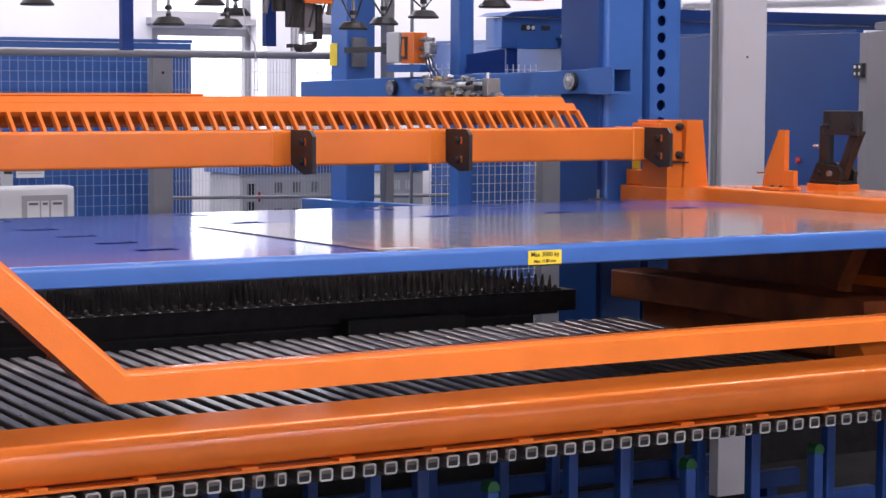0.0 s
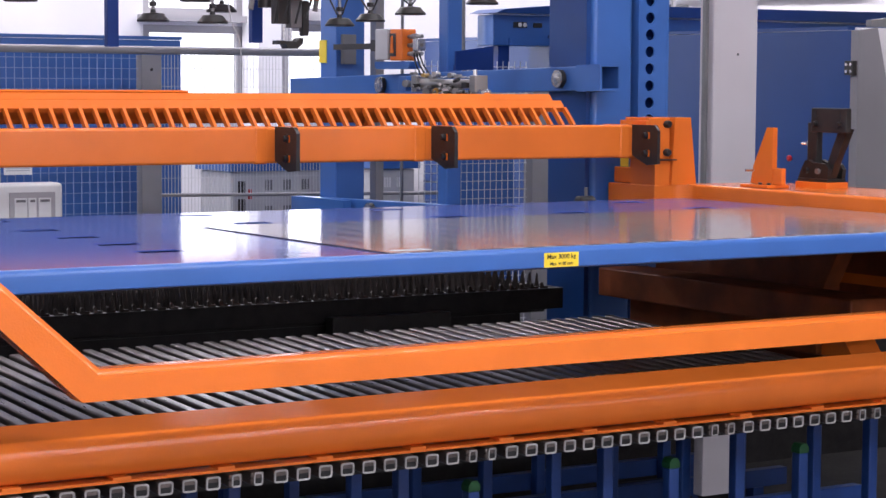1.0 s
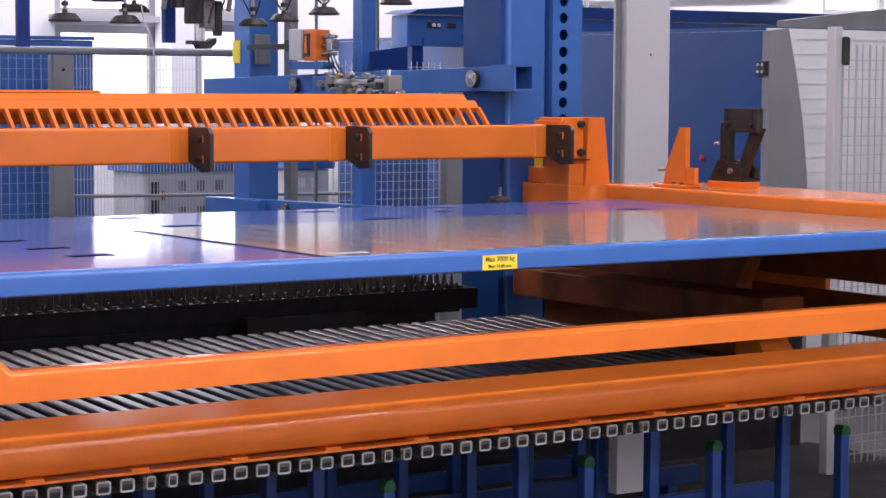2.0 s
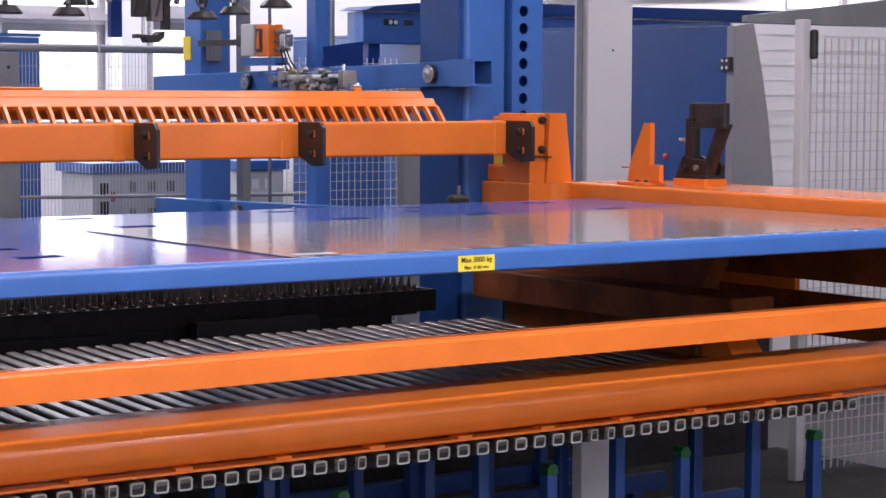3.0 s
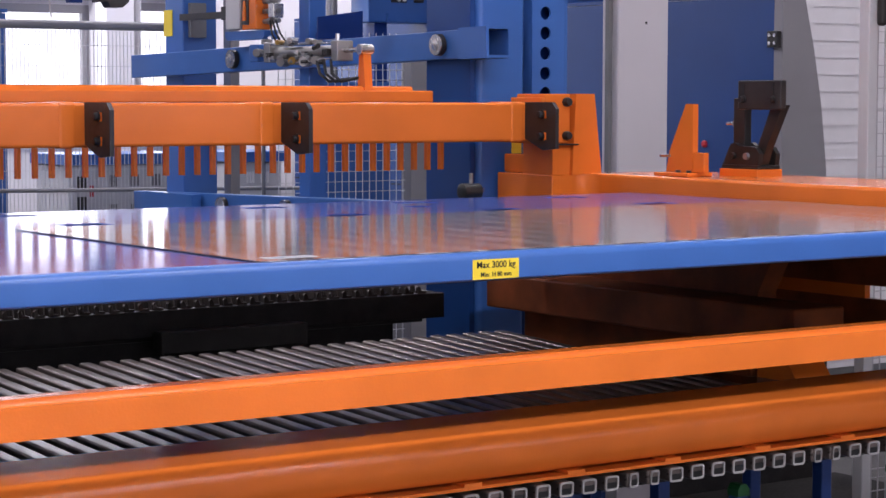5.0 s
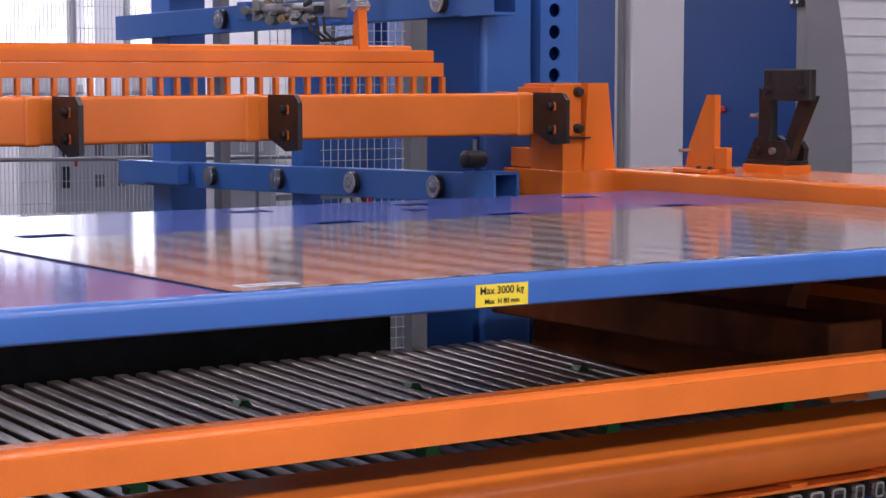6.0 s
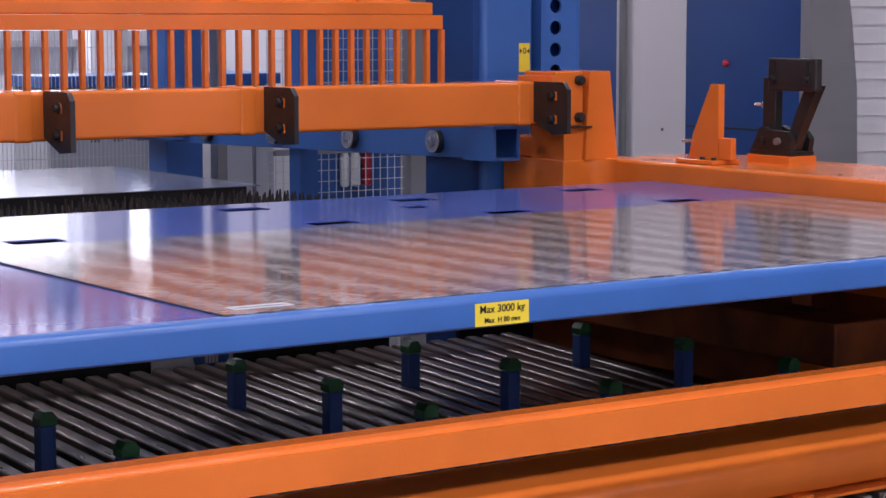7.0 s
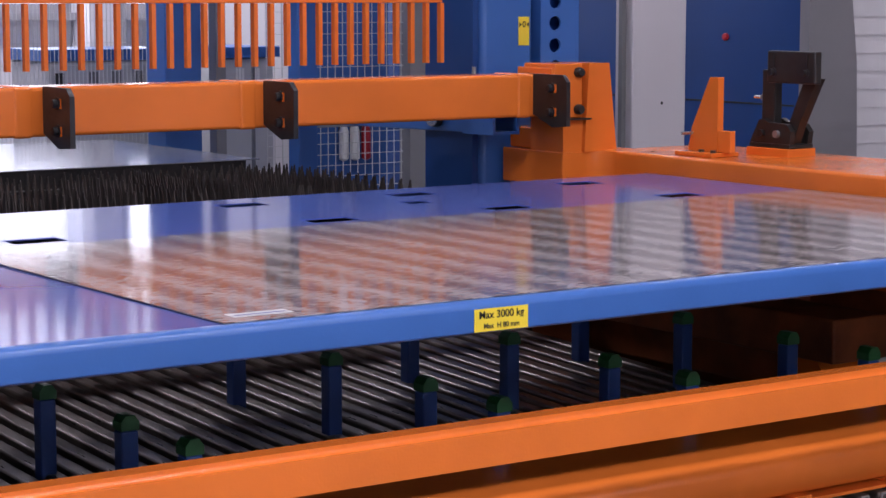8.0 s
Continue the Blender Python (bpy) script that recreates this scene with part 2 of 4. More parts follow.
# ---- the hall ----
def hall():
    solid("floor", bx(-9, 14, -9, 9.6, -0.55, -0.35), CONCRETE, "grey worn concrete workshop floor", "floor", "structure")
    solid("ceiling", bx(-9, 14, -9, 9.6, 5.0, 5.2), CEIL, "pale workshop ceiling", "ceiling", "structure")
    solid("wall_west", bx(-9.3, -9, -9, 9.9, -0.35, 5), WALL, "plain white workshop wall", "wall", "structure")
    solid("wall_east", bx(14, 14.3, -9, 9.9, -0.35, 5), WALL, "plain white workshop wall", "wall", "structure")
    south = [(-6.5, -3.9, 1.3, 3.3), (-2.5, 0.1, 1.3, 3.3), (1.5, 4.1, 1.3, 3.3), (5.5, 8.1, 1.3, 3.3)]
    ob = solid("wall_south", plate_holes(B(), -9.3, 14.3, -0.35, 5, 0, 0.3, south), WALL, "white workshop wall with a row of windows", "wall", "structure")
    ob.matrix_world = Matrix.Translation((0, -9.0, 0)) @ Matrix.Rotation(radians(90), 4, "X")
    for i, (a, b, c, d) in enumerate(south):
        w = thing("window_%d" % (i + 6), "broad workshop window with daylight", "window", kind="structure")
        part("pane", bx(a, b, -9.12, -9.11, c, d), DULL_DAY, w)
    # far wall with window openings
    wins = [(2.60, 3.50, 1.34, 2.17), (3.79, 4.40, 1.34, 2.20), (2.60, 3.50, 2.25, 3.45), (3.79, 4.40, 2.28, 3.45), (11.05, 11.95, 2.45, 3.3)]
    bm = B()
    plate_holes(bm, -9, 14, -0.35, 5, 0, 0.3, [(a, b, c, d) for a, b, c, d in wins])
    ob = solid("wall_north", bm, WALL, "white workshop wall with tall bright windows", "wall", "structure")
    ob.matrix_world = Matrix.Translation((0, 9.9, 0)) @ Matrix.Rotation(radians(90), 4, "X")
    for i, (a, b, c, d) in enumerate(wins):
        w = thing("window_%d" % (i + 1), "tall workshop window glaring with daylight", "window", kind="structure")
        bm = B()
        box(bm, a, a + 0.06, 9.62, 9.72, c, d), box(bm, b - 0.06, b, 9.62, 9.72, c, d)
        box(bm, a + 0.06, b - 0.06, 9.62, 9.72, d - 0.06, d), box(bm, a + 0.06, b - 0.06, 9.62, 9.72, c, c + 0.06)
        part("window_frame", bm, GREY, w)
        part("pane", bx(a + 0.06, b - 0.06, 9.67, 9.68, c + 0.06, d - 0.06), DAYLIGHT, w)
        part("window_sill", bx(a - 0.05, b + 0.05, 9.5, 9.6, c - 0.05, c), GREY, w)


hall()


# ---- lifting frame: orange, carries the table and the tube grid ----
def bolt(bm, x, y, z, r=0.012, d=0.014):
    m = Matrix.Translation((x, y, z)) @ Matrix.Rotation(radians(90), 4, "X")
    lathe(bm, [(r, 0), (r, d * 0.7), (r * 0.75, d)], m, 8)


def lifting_frame():
    f = thing("lifting_frame", "orange painted steel lifting frame of the sheet store", "lifting frame")
    end, corner, fin, claw = (shifted(d) for d in ((0.105, 0.11, 0.03), (0.10, 0.10, 0.03), (-0.086, -0.05, 0.036), (0.075, 0.15, 0.03)))
    part("rear_beam", bx(-2.6, 2.258, 2.533, 2.693, 1.343, 1.508, 0.014, 3), ORANGE, f, "long orange box beam with rounded edges", True)
    for x in (0.056, 0.90, 2.115):
        part("weld_sleeve", bx(x - 0.035, x + 0.035, 2.5295, 2.697, 1.340, 1.5115, 0.012, 3), ORANGE, f)
    for x in (0.134, 0.971, 2.166):
        p = part("clamp_plate", prism(B(), [(2.532, 1.510), (2.350, 1.510), (2.322, 1.483), (2.322, 1.316), (2.41, 1.309), (2.532, 1.355)], "x", x - 0.009, x + 0.009), BLACK, f, "dark steel clamp plate with two bolts")
        for z in (1.368, 1.458):
            m = Matrix.Translation((x - 0.009, 2.415, z)) @ Matrix.Rotation(radians(-90), 4, "Y")
            part("slot", prism(B(), [(2.385, z - 0.016), (2.425, z - 0.016), (2.425, z + 0.016), (2.385, z + 0.016)], "x", x - 0.0102, x - 0.0091), ORANGE, p, "orange paint seen through the slot")
            part("bolt", lathe(B(), [(0.022, 0), (0.022, 0.004), (0.015, 0.005), (0.015, 0.018), (0.012, 0.021)], m, 10), SOOT_SHADE, p, smooth=True)
    # end of the rear beam
    end("riser", bx(2.223, 2.40, 2.4505, 2.66, 1.036, 1.302), ORANGE, f)
    end("end_plate", bx(2.146, 2.166, 2.43, 2.65, 1.302, 1.50, 0.004), ORANGE, f)
    end("end_block", bx(2.17, 2.31, 2.44, 2.64, 1.302, 1.515, 0.006), ORANGE, f)
    end("gusset", prism(B(), [(2.315, 1.1665), (2.478, 1.1665), (2.437, 1.515), (2.335, 1.515)], "y", 2.43, 2.62), ORANGE, f)
    for z in (1.335, 1.48):
        bm = B()
        bolt(bm, 2.285, 2.44, z, 0.02, 0.03)
        end("bolt", bm, BLACK, f, smooth=True)
    arc = [(2.54 - 0.09 + 0.09 * math.sin(radians(9 * i)), 2.452 - 0.09 + 0.09 * math.cos(radians(9 * i))) for i in range(11)]
    bm = prism(B(), [(2.5395, 2.4515)] + arc[::-1], "z", 1.036, 1.161)
    shifted((-0.02, 0.10, 0.036))("corner_fillet", bm, ORANGE, f, smooth=True)
    end("shim_plate", bx(2.15, 2.34, 2.418, 2.449, 1.294, 1.3005), BLACK, f)
    for y in (1.35, 0.72, 2.36):
        part("bolt_hole", lathe(B(), [(0.009, 0), (0.009, 0.002)], Matrix.Translation((2.62, y, 1.201)), 10), INK, f)
    corner("step_block", bx(2.25, 2.45, 2.665, 2.84, 1.169, 1.25, 0.006), ORANGE, f)
    corner("end_beam", bx(2.22, 2.60, 2.452, 2.85, 1.03, 1.167, 0.006, 2), ORANGE, f, "", True)
    part("side_beam", bx(2.52, 3.10, -0.6, 2.551, 1.066, 1.201, 0.014, 3), ORANGE, f, "broad orange side beam with a glossy top", True)
    # the bar, lower beams and webs have the table's shade in their colour
    part("inner_bar", bx(-2.6, 2.3, 0.98, 1.05, 0.990, 1.044, 0.004), SHADED_ORANGE, f)
    part("lower_side_beam", bx(2.05, 2.30, 0.80, 2.66, 0.636, 0.78, 0.008), SHADED_ORANGE, f)
    part("lower_side_beam", bx(2.17, 2.40, 1.15, 2.55, 0.49, 0.632, 0.008), SHADED_ORANGE, f)
    part("side_web", prism(B(), [(2.64, 0.36), (2.64, 1.064), (1.20, 1.064), (1.36, 0.78), (1.36, 0.36)], "x", 2.405, 2.50), SHADED_ORANGE, f)
    part("outer_web", bx(2.90, 2.93, -0.6, 2.6, 0.79, 1.064), SHADED_ORANGE, f)
    part("outer_web", bx(2.90, 2.93, -0.6, 2.6, 0.54, 0.737), SHADED_ORANGE, f)
    part("web_gusset", bx(2.895, 2.925, 1.27, 2.6, 0.7375, 0.7895), ORANGE, f)
    part("bracing", prism(B(), [(0.93, 0.49), (1.145, 0.49), (1.145, 0.628), (1.02, 0.60)], "x", 2.20, 2.38), ORANGE, f)
    part("cable_box", bx(1.155, 1.30, 0.70, 0.76, 0.018, 0.455, 0.004), COLUMN, f, "light grey sheet metal box under the grid")
    # front rail with its sloping left arm
    a, b = 0.857, 0.763
    h = a - b
    poly = [(-1.863, a), (4.2, a), (4.2, b), (-1.925, b), (-2.90, b + 0.90), (-2.90, b + 1.02)]
    bm = prism(B(), poly, "y", -0.195, -0.105)
    upper = [poly[0], poly[1], poly[5]]
    top = [e for e in bm.edges if e.verts[0].co.y == e.verts[1].co.y and all(any(abs(v.co.x - p[0]) + abs(v.co.z - p[1]) < 1e-4 for p in upper) for v in e.verts)]
    bmesh.ops.bevel(bm, geom=top, offset=0.018, segments=5, affect="EDGES")
    part("front_rail", bm, GLOSS_ORANGE, f, "orange guard rail bent up at one end", True)
    # big front tube: broad sloping faces between rounded edges
    corners = ((0.32, 0.482, 0.02), (0.32, 0.628, 0.02), (0.055, 0.614, 0.016), (0.030, 0.585, 0.02), (0.030, 0.532, 0.025), (0.062, 0.482, 0.02))
    poly = []
    for k, (cy, cz, r) in enumerate(corners):
        here = Vector((cy, cz))
        before, after = (Vector(corners[q][:2]) - here for q in (k - 1, (k + 1) % 6))
        p, q = here + before.normalized() * min(r, before.length * 0.45), here + after.normalized() * min(r, after.length * 0.45)
        for n in range(7):
            u = n / 6
            poly.append(tuple(p * (1 - u) ** 2 + here * 2 * u * (1 - u) + q * u * u))
    bm = prism(B(), poly, "x", -2.8, 4.4)
    part("front_tube", bm, GLOSS_ORANGE, f, "heavy orange chamfered front tube", True)
    part("flange", bx(-2.8, 4.4, 0.04, 0.12, 0.463, 0.472), ORANGE, f)
    for i in range(18):
        x = -2.42 + i * 0.36
        part("tab", bx(x - 0.03, x + 0.03, 0.0395, 0.10, 0.4725, 0.4815), ORANGE, f)
    # stop fin and black clamp bracket, set along the side beam
    z0 = 1.166
    fin("fin_foot", bx(2.66, 2.80, 2.020, 2.230, z0, z0 + 0.016, 0.003), ORANGE, f)
    fin("fin", prism(B(), [(2.215, z0 + 0.017), (2.050, z0 + 0.017), (2.050, 1.467), (2.095, 1.467), (2.195, 1.27)], "x", 2.715, 2.745), ORANGE, f, "tapered orange stop fin")
    fin("fin_rib", bx(2.716, 2.744, 1.980, 2.048, z0 + 0.017, z0 + 0.10, 0.003), ORANGE, f)
    fin("fin_pin", rod(B(), (2.66, 2.190, 1.25), (2.714, 2.190, 1.25), 0.006), STEEL, f)
    for y in (2.045, 2.11):
        fin("foot_bolt", rod(B(), (2.69, y, z0 + 0.016), (2.69, y, z0 + 0.026), 0.011, 8), BLACK, f)
    claw("bracket_foot", bx(2.755, 2.90, 1.675, 1.905, z0, z0 + 0.036, 0.003), ORANGE, f)
    k = claw("stop_bracket", bx(2.765, 2.89, 1.68, 1.90, z0 + 0.037, z0 + 0.052, 0.002), BLACK, f, "black steel bracket with a slotted clamp head")
    cheek = [(1.898, z0 + 0.053), (1.682, z0 + 0.053), (1.675, z0 + 0.10), (1.70, z0 + 0.128), (1.80, z0 + 0.132), (1.825, z0 + 0.145), (1.85, z0 + 0.14)]
    for x in (2.767, 2.862):
        part("cheek", prism(B(), cheek, "x", x, x + 0.024), BLACK, k)
    part("bracket_arm", bx(2.795, 2.835, 1.795, 1.865, z0 + 0.054, 1.497, 0.004), BLACK, k)
    part("bracket_arm", prism(B(), [(1.75, z0 + 0.054), (1.69, z0 + 0.054), (1.665, z0 + 0.12), (1.568, 1.47), (1.635, 1.47)], "x", 2.795, 2.835), BLACK, k)
    part("bracket_head", bx(2.757, 2.793, 1.545, 1.80, 1.45, 1.572, 0.006), BLACK, k)
    part("head_back", bx(2.794, 2.825, 1.62, 1.79, 1.4985, 1.566, 0.004), BLACK, k)
    for y in (1.765, 1.59):
        part("bolt", lathe(B(), [(0.017, 0), (0.017, 0.005), (0.012, 0.006), (0.012, 0.02)], Matrix.Translation((2.757, y, 1.492)) @ Matrix.Rotation(radians(-90), 4, "Y"), 10), SOOT_SHADE, k)
        part("slot", bx(2.754, 2.7565, y - 0.006, y + 0.006, 1.512, 1.56), INK, k)
    part("set_screw", rod(B(), (2.815, 1.866, 1.39), (2.815, 1.925, 1.39), 0.007), STEEL, k)
    part("lock_nut", rod(B(), (2.815, 1.866, 1.39), (2.815, 1.882, 1.39), 0.014, 6), DARK_GREY, k)
    for y in (1.745, 1.83):
        part("pivot_bolt", rod(B(), (2.7665, y, z0 + 0.09), (2.751, y, z0 + 0.09), 0.014, 10), SOOT_SHADE if y > 1.8 else DULL, k)
    return f


FRAME = lifting_frame()


# ---- table of square tubes in the frame ----
def tube_grid():
    g = thing("tube_grid", "grid of worn square steel tubes below the table", "support grid")
    part("cross_bearer", bx(-3.0, 2.0, 0.2, 0.26, 0.37, 0.4085), SOOT_SHADE, g)
    part("cross_bearer", bx(-3.0, 2.0, 2.30, 2.36, 0.37, 0.4085), SOOT_SHADE, g)
    w, t = 0.050, 0.043
    bm = B()
    box(bm, -w / 2, w / 2, 0.05, 2.49, 0, t, 0.008, 2)
    tube = mesh_of("tube", bm, TUBE, True)
    def rim(hx, hz, r):
        return [(sx * (hx - r) + r * math.cos(radians(a0 + 22.5 * k)), t / 2 + sz * (hz - r) + r * math.sin(radians(a0 + 22.5 * k))) for sx, sz, a0 in ((1, 1, 0), (-1, 1, 90), (-1, -1, 180), (1, -1, 270)) for k in range(5)]
    bm = B()
    out, inn = rim(w / 2, t / 2, 0.009), rim(w / 2 - 0.0055, t / 2 - 0.0055, 0.006)
    rings = [[bm.verts.new((p[0], y, p[1])) for p in q] for q, y in ((out, 0.0495), (out, 0.044), (inn, 0.044), (inn, 0.0495))]
    for a, b in zip(rings, rings[1:]):
        for k in range(20):
            bm.faces.new((a[k], a[(k + 1) % 20], b[(k + 1) % 20], b[k]))
    bmesh.ops.recalc_face_normals(bm, faces=bm.faces)
    cap = mesh_of("tube_end", bm, TUBE_END)
    # black plate on the solid end paints the shade inside the tube
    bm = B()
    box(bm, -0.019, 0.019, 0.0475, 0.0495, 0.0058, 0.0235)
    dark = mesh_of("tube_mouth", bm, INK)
    x = -2.30
    for count in (13, 11, 13, 9, 9):
        for i in range(count):
            if x > 2.0:
                break
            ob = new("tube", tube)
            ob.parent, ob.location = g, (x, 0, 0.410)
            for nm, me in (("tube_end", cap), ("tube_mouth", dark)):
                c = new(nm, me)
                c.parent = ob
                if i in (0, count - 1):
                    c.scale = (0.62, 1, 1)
            x += 0.0825
        x -= 0.004
    return g


GRID = tube_grid()


# ---- blue table and the sheet on it ----
def loading_table():
    t = thing("loading_table", "blue painted steel loading table with a glossy top", "table")
    holes = []
    for x in (-2.0, -1.3, -0.363, 0.604, 1.269, 2.009):
        for y in (1.646, 2.195):
            holes.append((round(x - 0.08, 3), round(x + 0.08, 3), round(y - 0.052, 3), round(y + 0.052, 3)))
    holes.append((1.08, 1.168, 1.912, 1.998))
    for y in (0.50, 0.86, 1.24):
        holes.append((-1.38, -1.22, round(y - 0.05, 3), round(y + 0.05, 3)))
    part("top", plate_holes(B(), -2.7, 2.5, 0.03, 2.385, 1.063, 1.067, holes), BLUE_TOP, t, "glossy blue table top with slots")
    bm = B()
    prism(bm, [(0.0, 1.0), (0.003, 0.995), (0.010, 0.992), (0.05, 0.992), (0.05, 1.060), (0.029, 1.060), (0.029, 1.068)] + [(0.02 - 0.02 * math.sin(radians(15 * i)), 1.048 + 0.02 * math.cos(radians(15 * i))) for i in range(7)], "x", -2.7, 2.5)
    part("front_edge", bm, BLUE, t, "folded blue front edge", True)
    part("rear_edge", bx(-2.7, 2.5, 2.355, 2.383, 0.99, 1.053), BLUE, t)
    part("rib", bx(-2.6, 2.48, 0.9, 0.96, 0.99, 1.053), DEEP_BLUE, t)
    # black sheet added below the top so that the slots look dark inside
    part("shade_pan", bx(-2.66, 2.48, 0.055, 2.35, 0.986, 0.989), SOOT_SHADE, t)
    l = part("load_label", bx(-0.034, 0.116, -0.0016, -0.0004, 0.978 + 0.019, 1.049), YELLOW, t, "yellow load label with black writing")
    up = Matrix.Rotation(radians(90), 4, "X")
    writing("writing", "Max 3000 kg", 0.0245, INK, Matrix.Translation((0.041, -0.0021, 1.034)) @ up, l)
    writing("writing", "Max  H 80 mm", 0.0165, INK, Matrix.Translation((0.041, -0.0021, 1.009)) @ up, l)
    return t


TABLE = loading_table()


def metal_sheet():
    bm = B()
    box(bm, -0.655, 2.49, 0.026, 1.515, 1.069, 1.0713)
    sheet = solid("metal_sheet", bm, SHEET, "thin grey metal sheet with creased protective film on the table", "metal sheet")
    tag = part("sticker", bx(-0.600, -0.455, 0.075, 0.125, 1.0716, 1.0720), LIGHT_GREY, sheet, "pale paper sticker with a dark line")
    part("print_bar", bx(-0.590, -0.465, 0.092, 0.100, 1.0722, 1.0725), DEEP_BLUE, tag)
    return sheet


SHEET_OB = metal_sheet()


# ---- fixed uprights and roller rails ----
def wheel(parent, x, y, z):
    m = Matrix.Translation((x, y, z)) @ Matrix.Rotation(radians(-90), 4, "Y")
    w = part("roller", lathe(B(), [(0.035, 0), (0.049, 0.004), (0.049, 0.028), (0.045, 0.031), (0.040, 0.029), (0.02, 0.029), (0.02, 0.033), (0.001, 0.033)], m, 24), BLACK, parent, "steel roller with a dark rim", True)
    part("roller_ring", lathe(B(), [(0.038, 0.0295), (0.048, 0.0295), (0.047, 0.034), (0.039, 0.034)], m, 24), STEEL, w, smooth=True)
    part("roller_hub", lathe(B(), [(0.026, 0.028), (0.026, 0.036), (0.012, 0.038), (0.001, 0.038)], m, 16), STEEL, w, smooth=True)


def uprights():
    u = thing("guide_upright", "tall blue steel upright with a pierced guide plate", "upright")
    part("column", bx(2.235, 2.50, 2.98, 3.25, -0.35, 4.9, 0.03, 3), BLUE, u, "", True)
    # darker blue than the column: the shade on this side is in the paint
    part("shaded_side_plate", bx(2.205, 2.232, 3.0, 3.34, -0.35, 4.9), CLADDING, u)
    zs = [0.62 + 0.0905 * i for i in range(26)]
    bm = B()
    box(bm, 2.535, 2.545, 2.98, 3.16, -0.35, 4.9), box(bm, 2.72, 2.735, 2.98, 3.16, -0.35, 4.9)
    part("guide_side", bm, BLUE, u)
    # pierced plate: quads round octagonal openings
    bm = B()
    x0, x1, cx, r = 2.546, 2.719, 2.61, 0.030
    zc = [0.0] + [z - 0.04525 for z in zs] + [zs[-1] + 0.04525, 4.9]
    box(bm, x0, x1, 2.98, 2.992, -0.35, zc[1]), box(bm, x0, x1, 2.98, 2.992, zc[-2], 4.9)
    for z in zs:
        a, b = z - 0.04525, z + 0.04525
        n = 16
        inner = [(cx + r * math.cos(2 * math.pi * (i + 0.5) / n), z + r * math.sin(2 * math.pi * (i + 0.5) / n)) for i in range(n)]
        outer = []
        for px_, pz in inner:
            dx, dz = px_ - cx, pz - z
            k = min(((x1 if dx > 0 else x0) - cx) / dx if abs(dx) > 1e-6 else 9, (0.04525 if dz > 0 else -0.04525) / dz if abs(dz) > 1e-6 else 9)
            outer.append((cx + dx * k, z + dz * k))
        for y in (2.98, 2.992):
            vi = [bm.verts.new((p[0], y, p[1])) for p in inner]
            vo = [bm.verts.new((p[0], y, p[1])) for p in outer]
            for i in range(n):
                j = (i + 1) % n
                bm.faces.new((vi[i], vo[i], vo[j], vi[j]))
                p, q = vo[i].co, vo[j].co
                if abs(p.x - q.x) > 1e-5 and abs(p.z - q.z) > 1e-5:
                    sx = x1 if p.x + q.x > 2 * cx else x0
                    sz = b if p.z + q.z > 2 * z else a
                    bm.faces.new((vo[i], bm.verts.new((sx, y, sz)), vo[j]))
            if y == 2.98:
                first = vi
        for i in range(n):
            j = (i + 1) % n
            bm.faces.new((first[i], first[j], vi[j], vi[i]))
    part("guide_plate", bm, BLUE, u, "blue plate pierced with a row of round holes")
    part("backing", bx(2.55, 2.715, 3.05, 3.06, -0.35, 4.9), DEEP_BLUE, u)
    lab = part("mark_label", bx(2.42, 2.475, 2.9785, 2.9795, 1.255, 1.372), YELLOW, u, "yellow zero mark label")
    writing("writing", "0", 0.035, INK, Matrix.Translation((2.448, 2.978, 1.34)) @ Matrix.Rotation(radians(90), 4, "X"), lab)
    for s, x in ((1, 2.43), (-1, 2.466)):
        part("arrow", prism(B(), [(x - 0.006 * s, 1.33), (x + 0.006 * s, 1.34), (x - 0.006 * s, 1.35)], "y", 2.9775, 2.9784), INK, lab)
    for y in (4.38, 5.75):
        w = 0.10 if y < 5 else 0.21
        p = thing("upright", "tall blue painted square steel post", "upright", "uprights of the roller frame", at=(0.01 if y < 5 else 0.03, 0, -0.02))
        part("post", bx(2.20, 2.20 + w, y, y + w, -0.35, 4.9, 0.006), BLUE, p)
        if y > 5:
            part("foot_plate", bx(2.06, 2.118, 5.4, 5.95, 0.895, 1.0), BLUE, p)
            part("warning_plate", bx(2.194, 2.199, 5.87, 5.965, 1.86, 2.005), YELLOW, p)
    for z, ys in ((0.965, (3.2, 3.86, 4.52, 5.18)), (1.735, (3.16, 5.04))):
        r = thing("roller_rail", "blue steel rail carrying a row of rollers", "roller rail", "roller rails", at=(0.045, -0.03, 0.072))
        part("rail", bx(2.12, 2.195, 3.002, 6.25, z - 0.065, z + 0.062, 0.004), BLUE, r)
        ob = part("end_bracket", plate_holes(B(), 2.10, 2.232, z - 0.07, z + 0.068, 0, 0.21, [(2.114, 2.220, z - 0.058, z + 0.056)]), BLUE, r, "open end of the rail section")
        ob.matrix_basis = Matrix.Translation((0, 3.0, 0)) @ Matrix.Rotation(radians(90), 4, "X")
        for y in ys:
            wheel(r, 2.119, y, z)
        r.rotation_euler = (radians(-1.2), 0, 0)


uprights()


# ---- swivelling rake ----
RAKE_AT = (0.01, 3.08, 1.535)


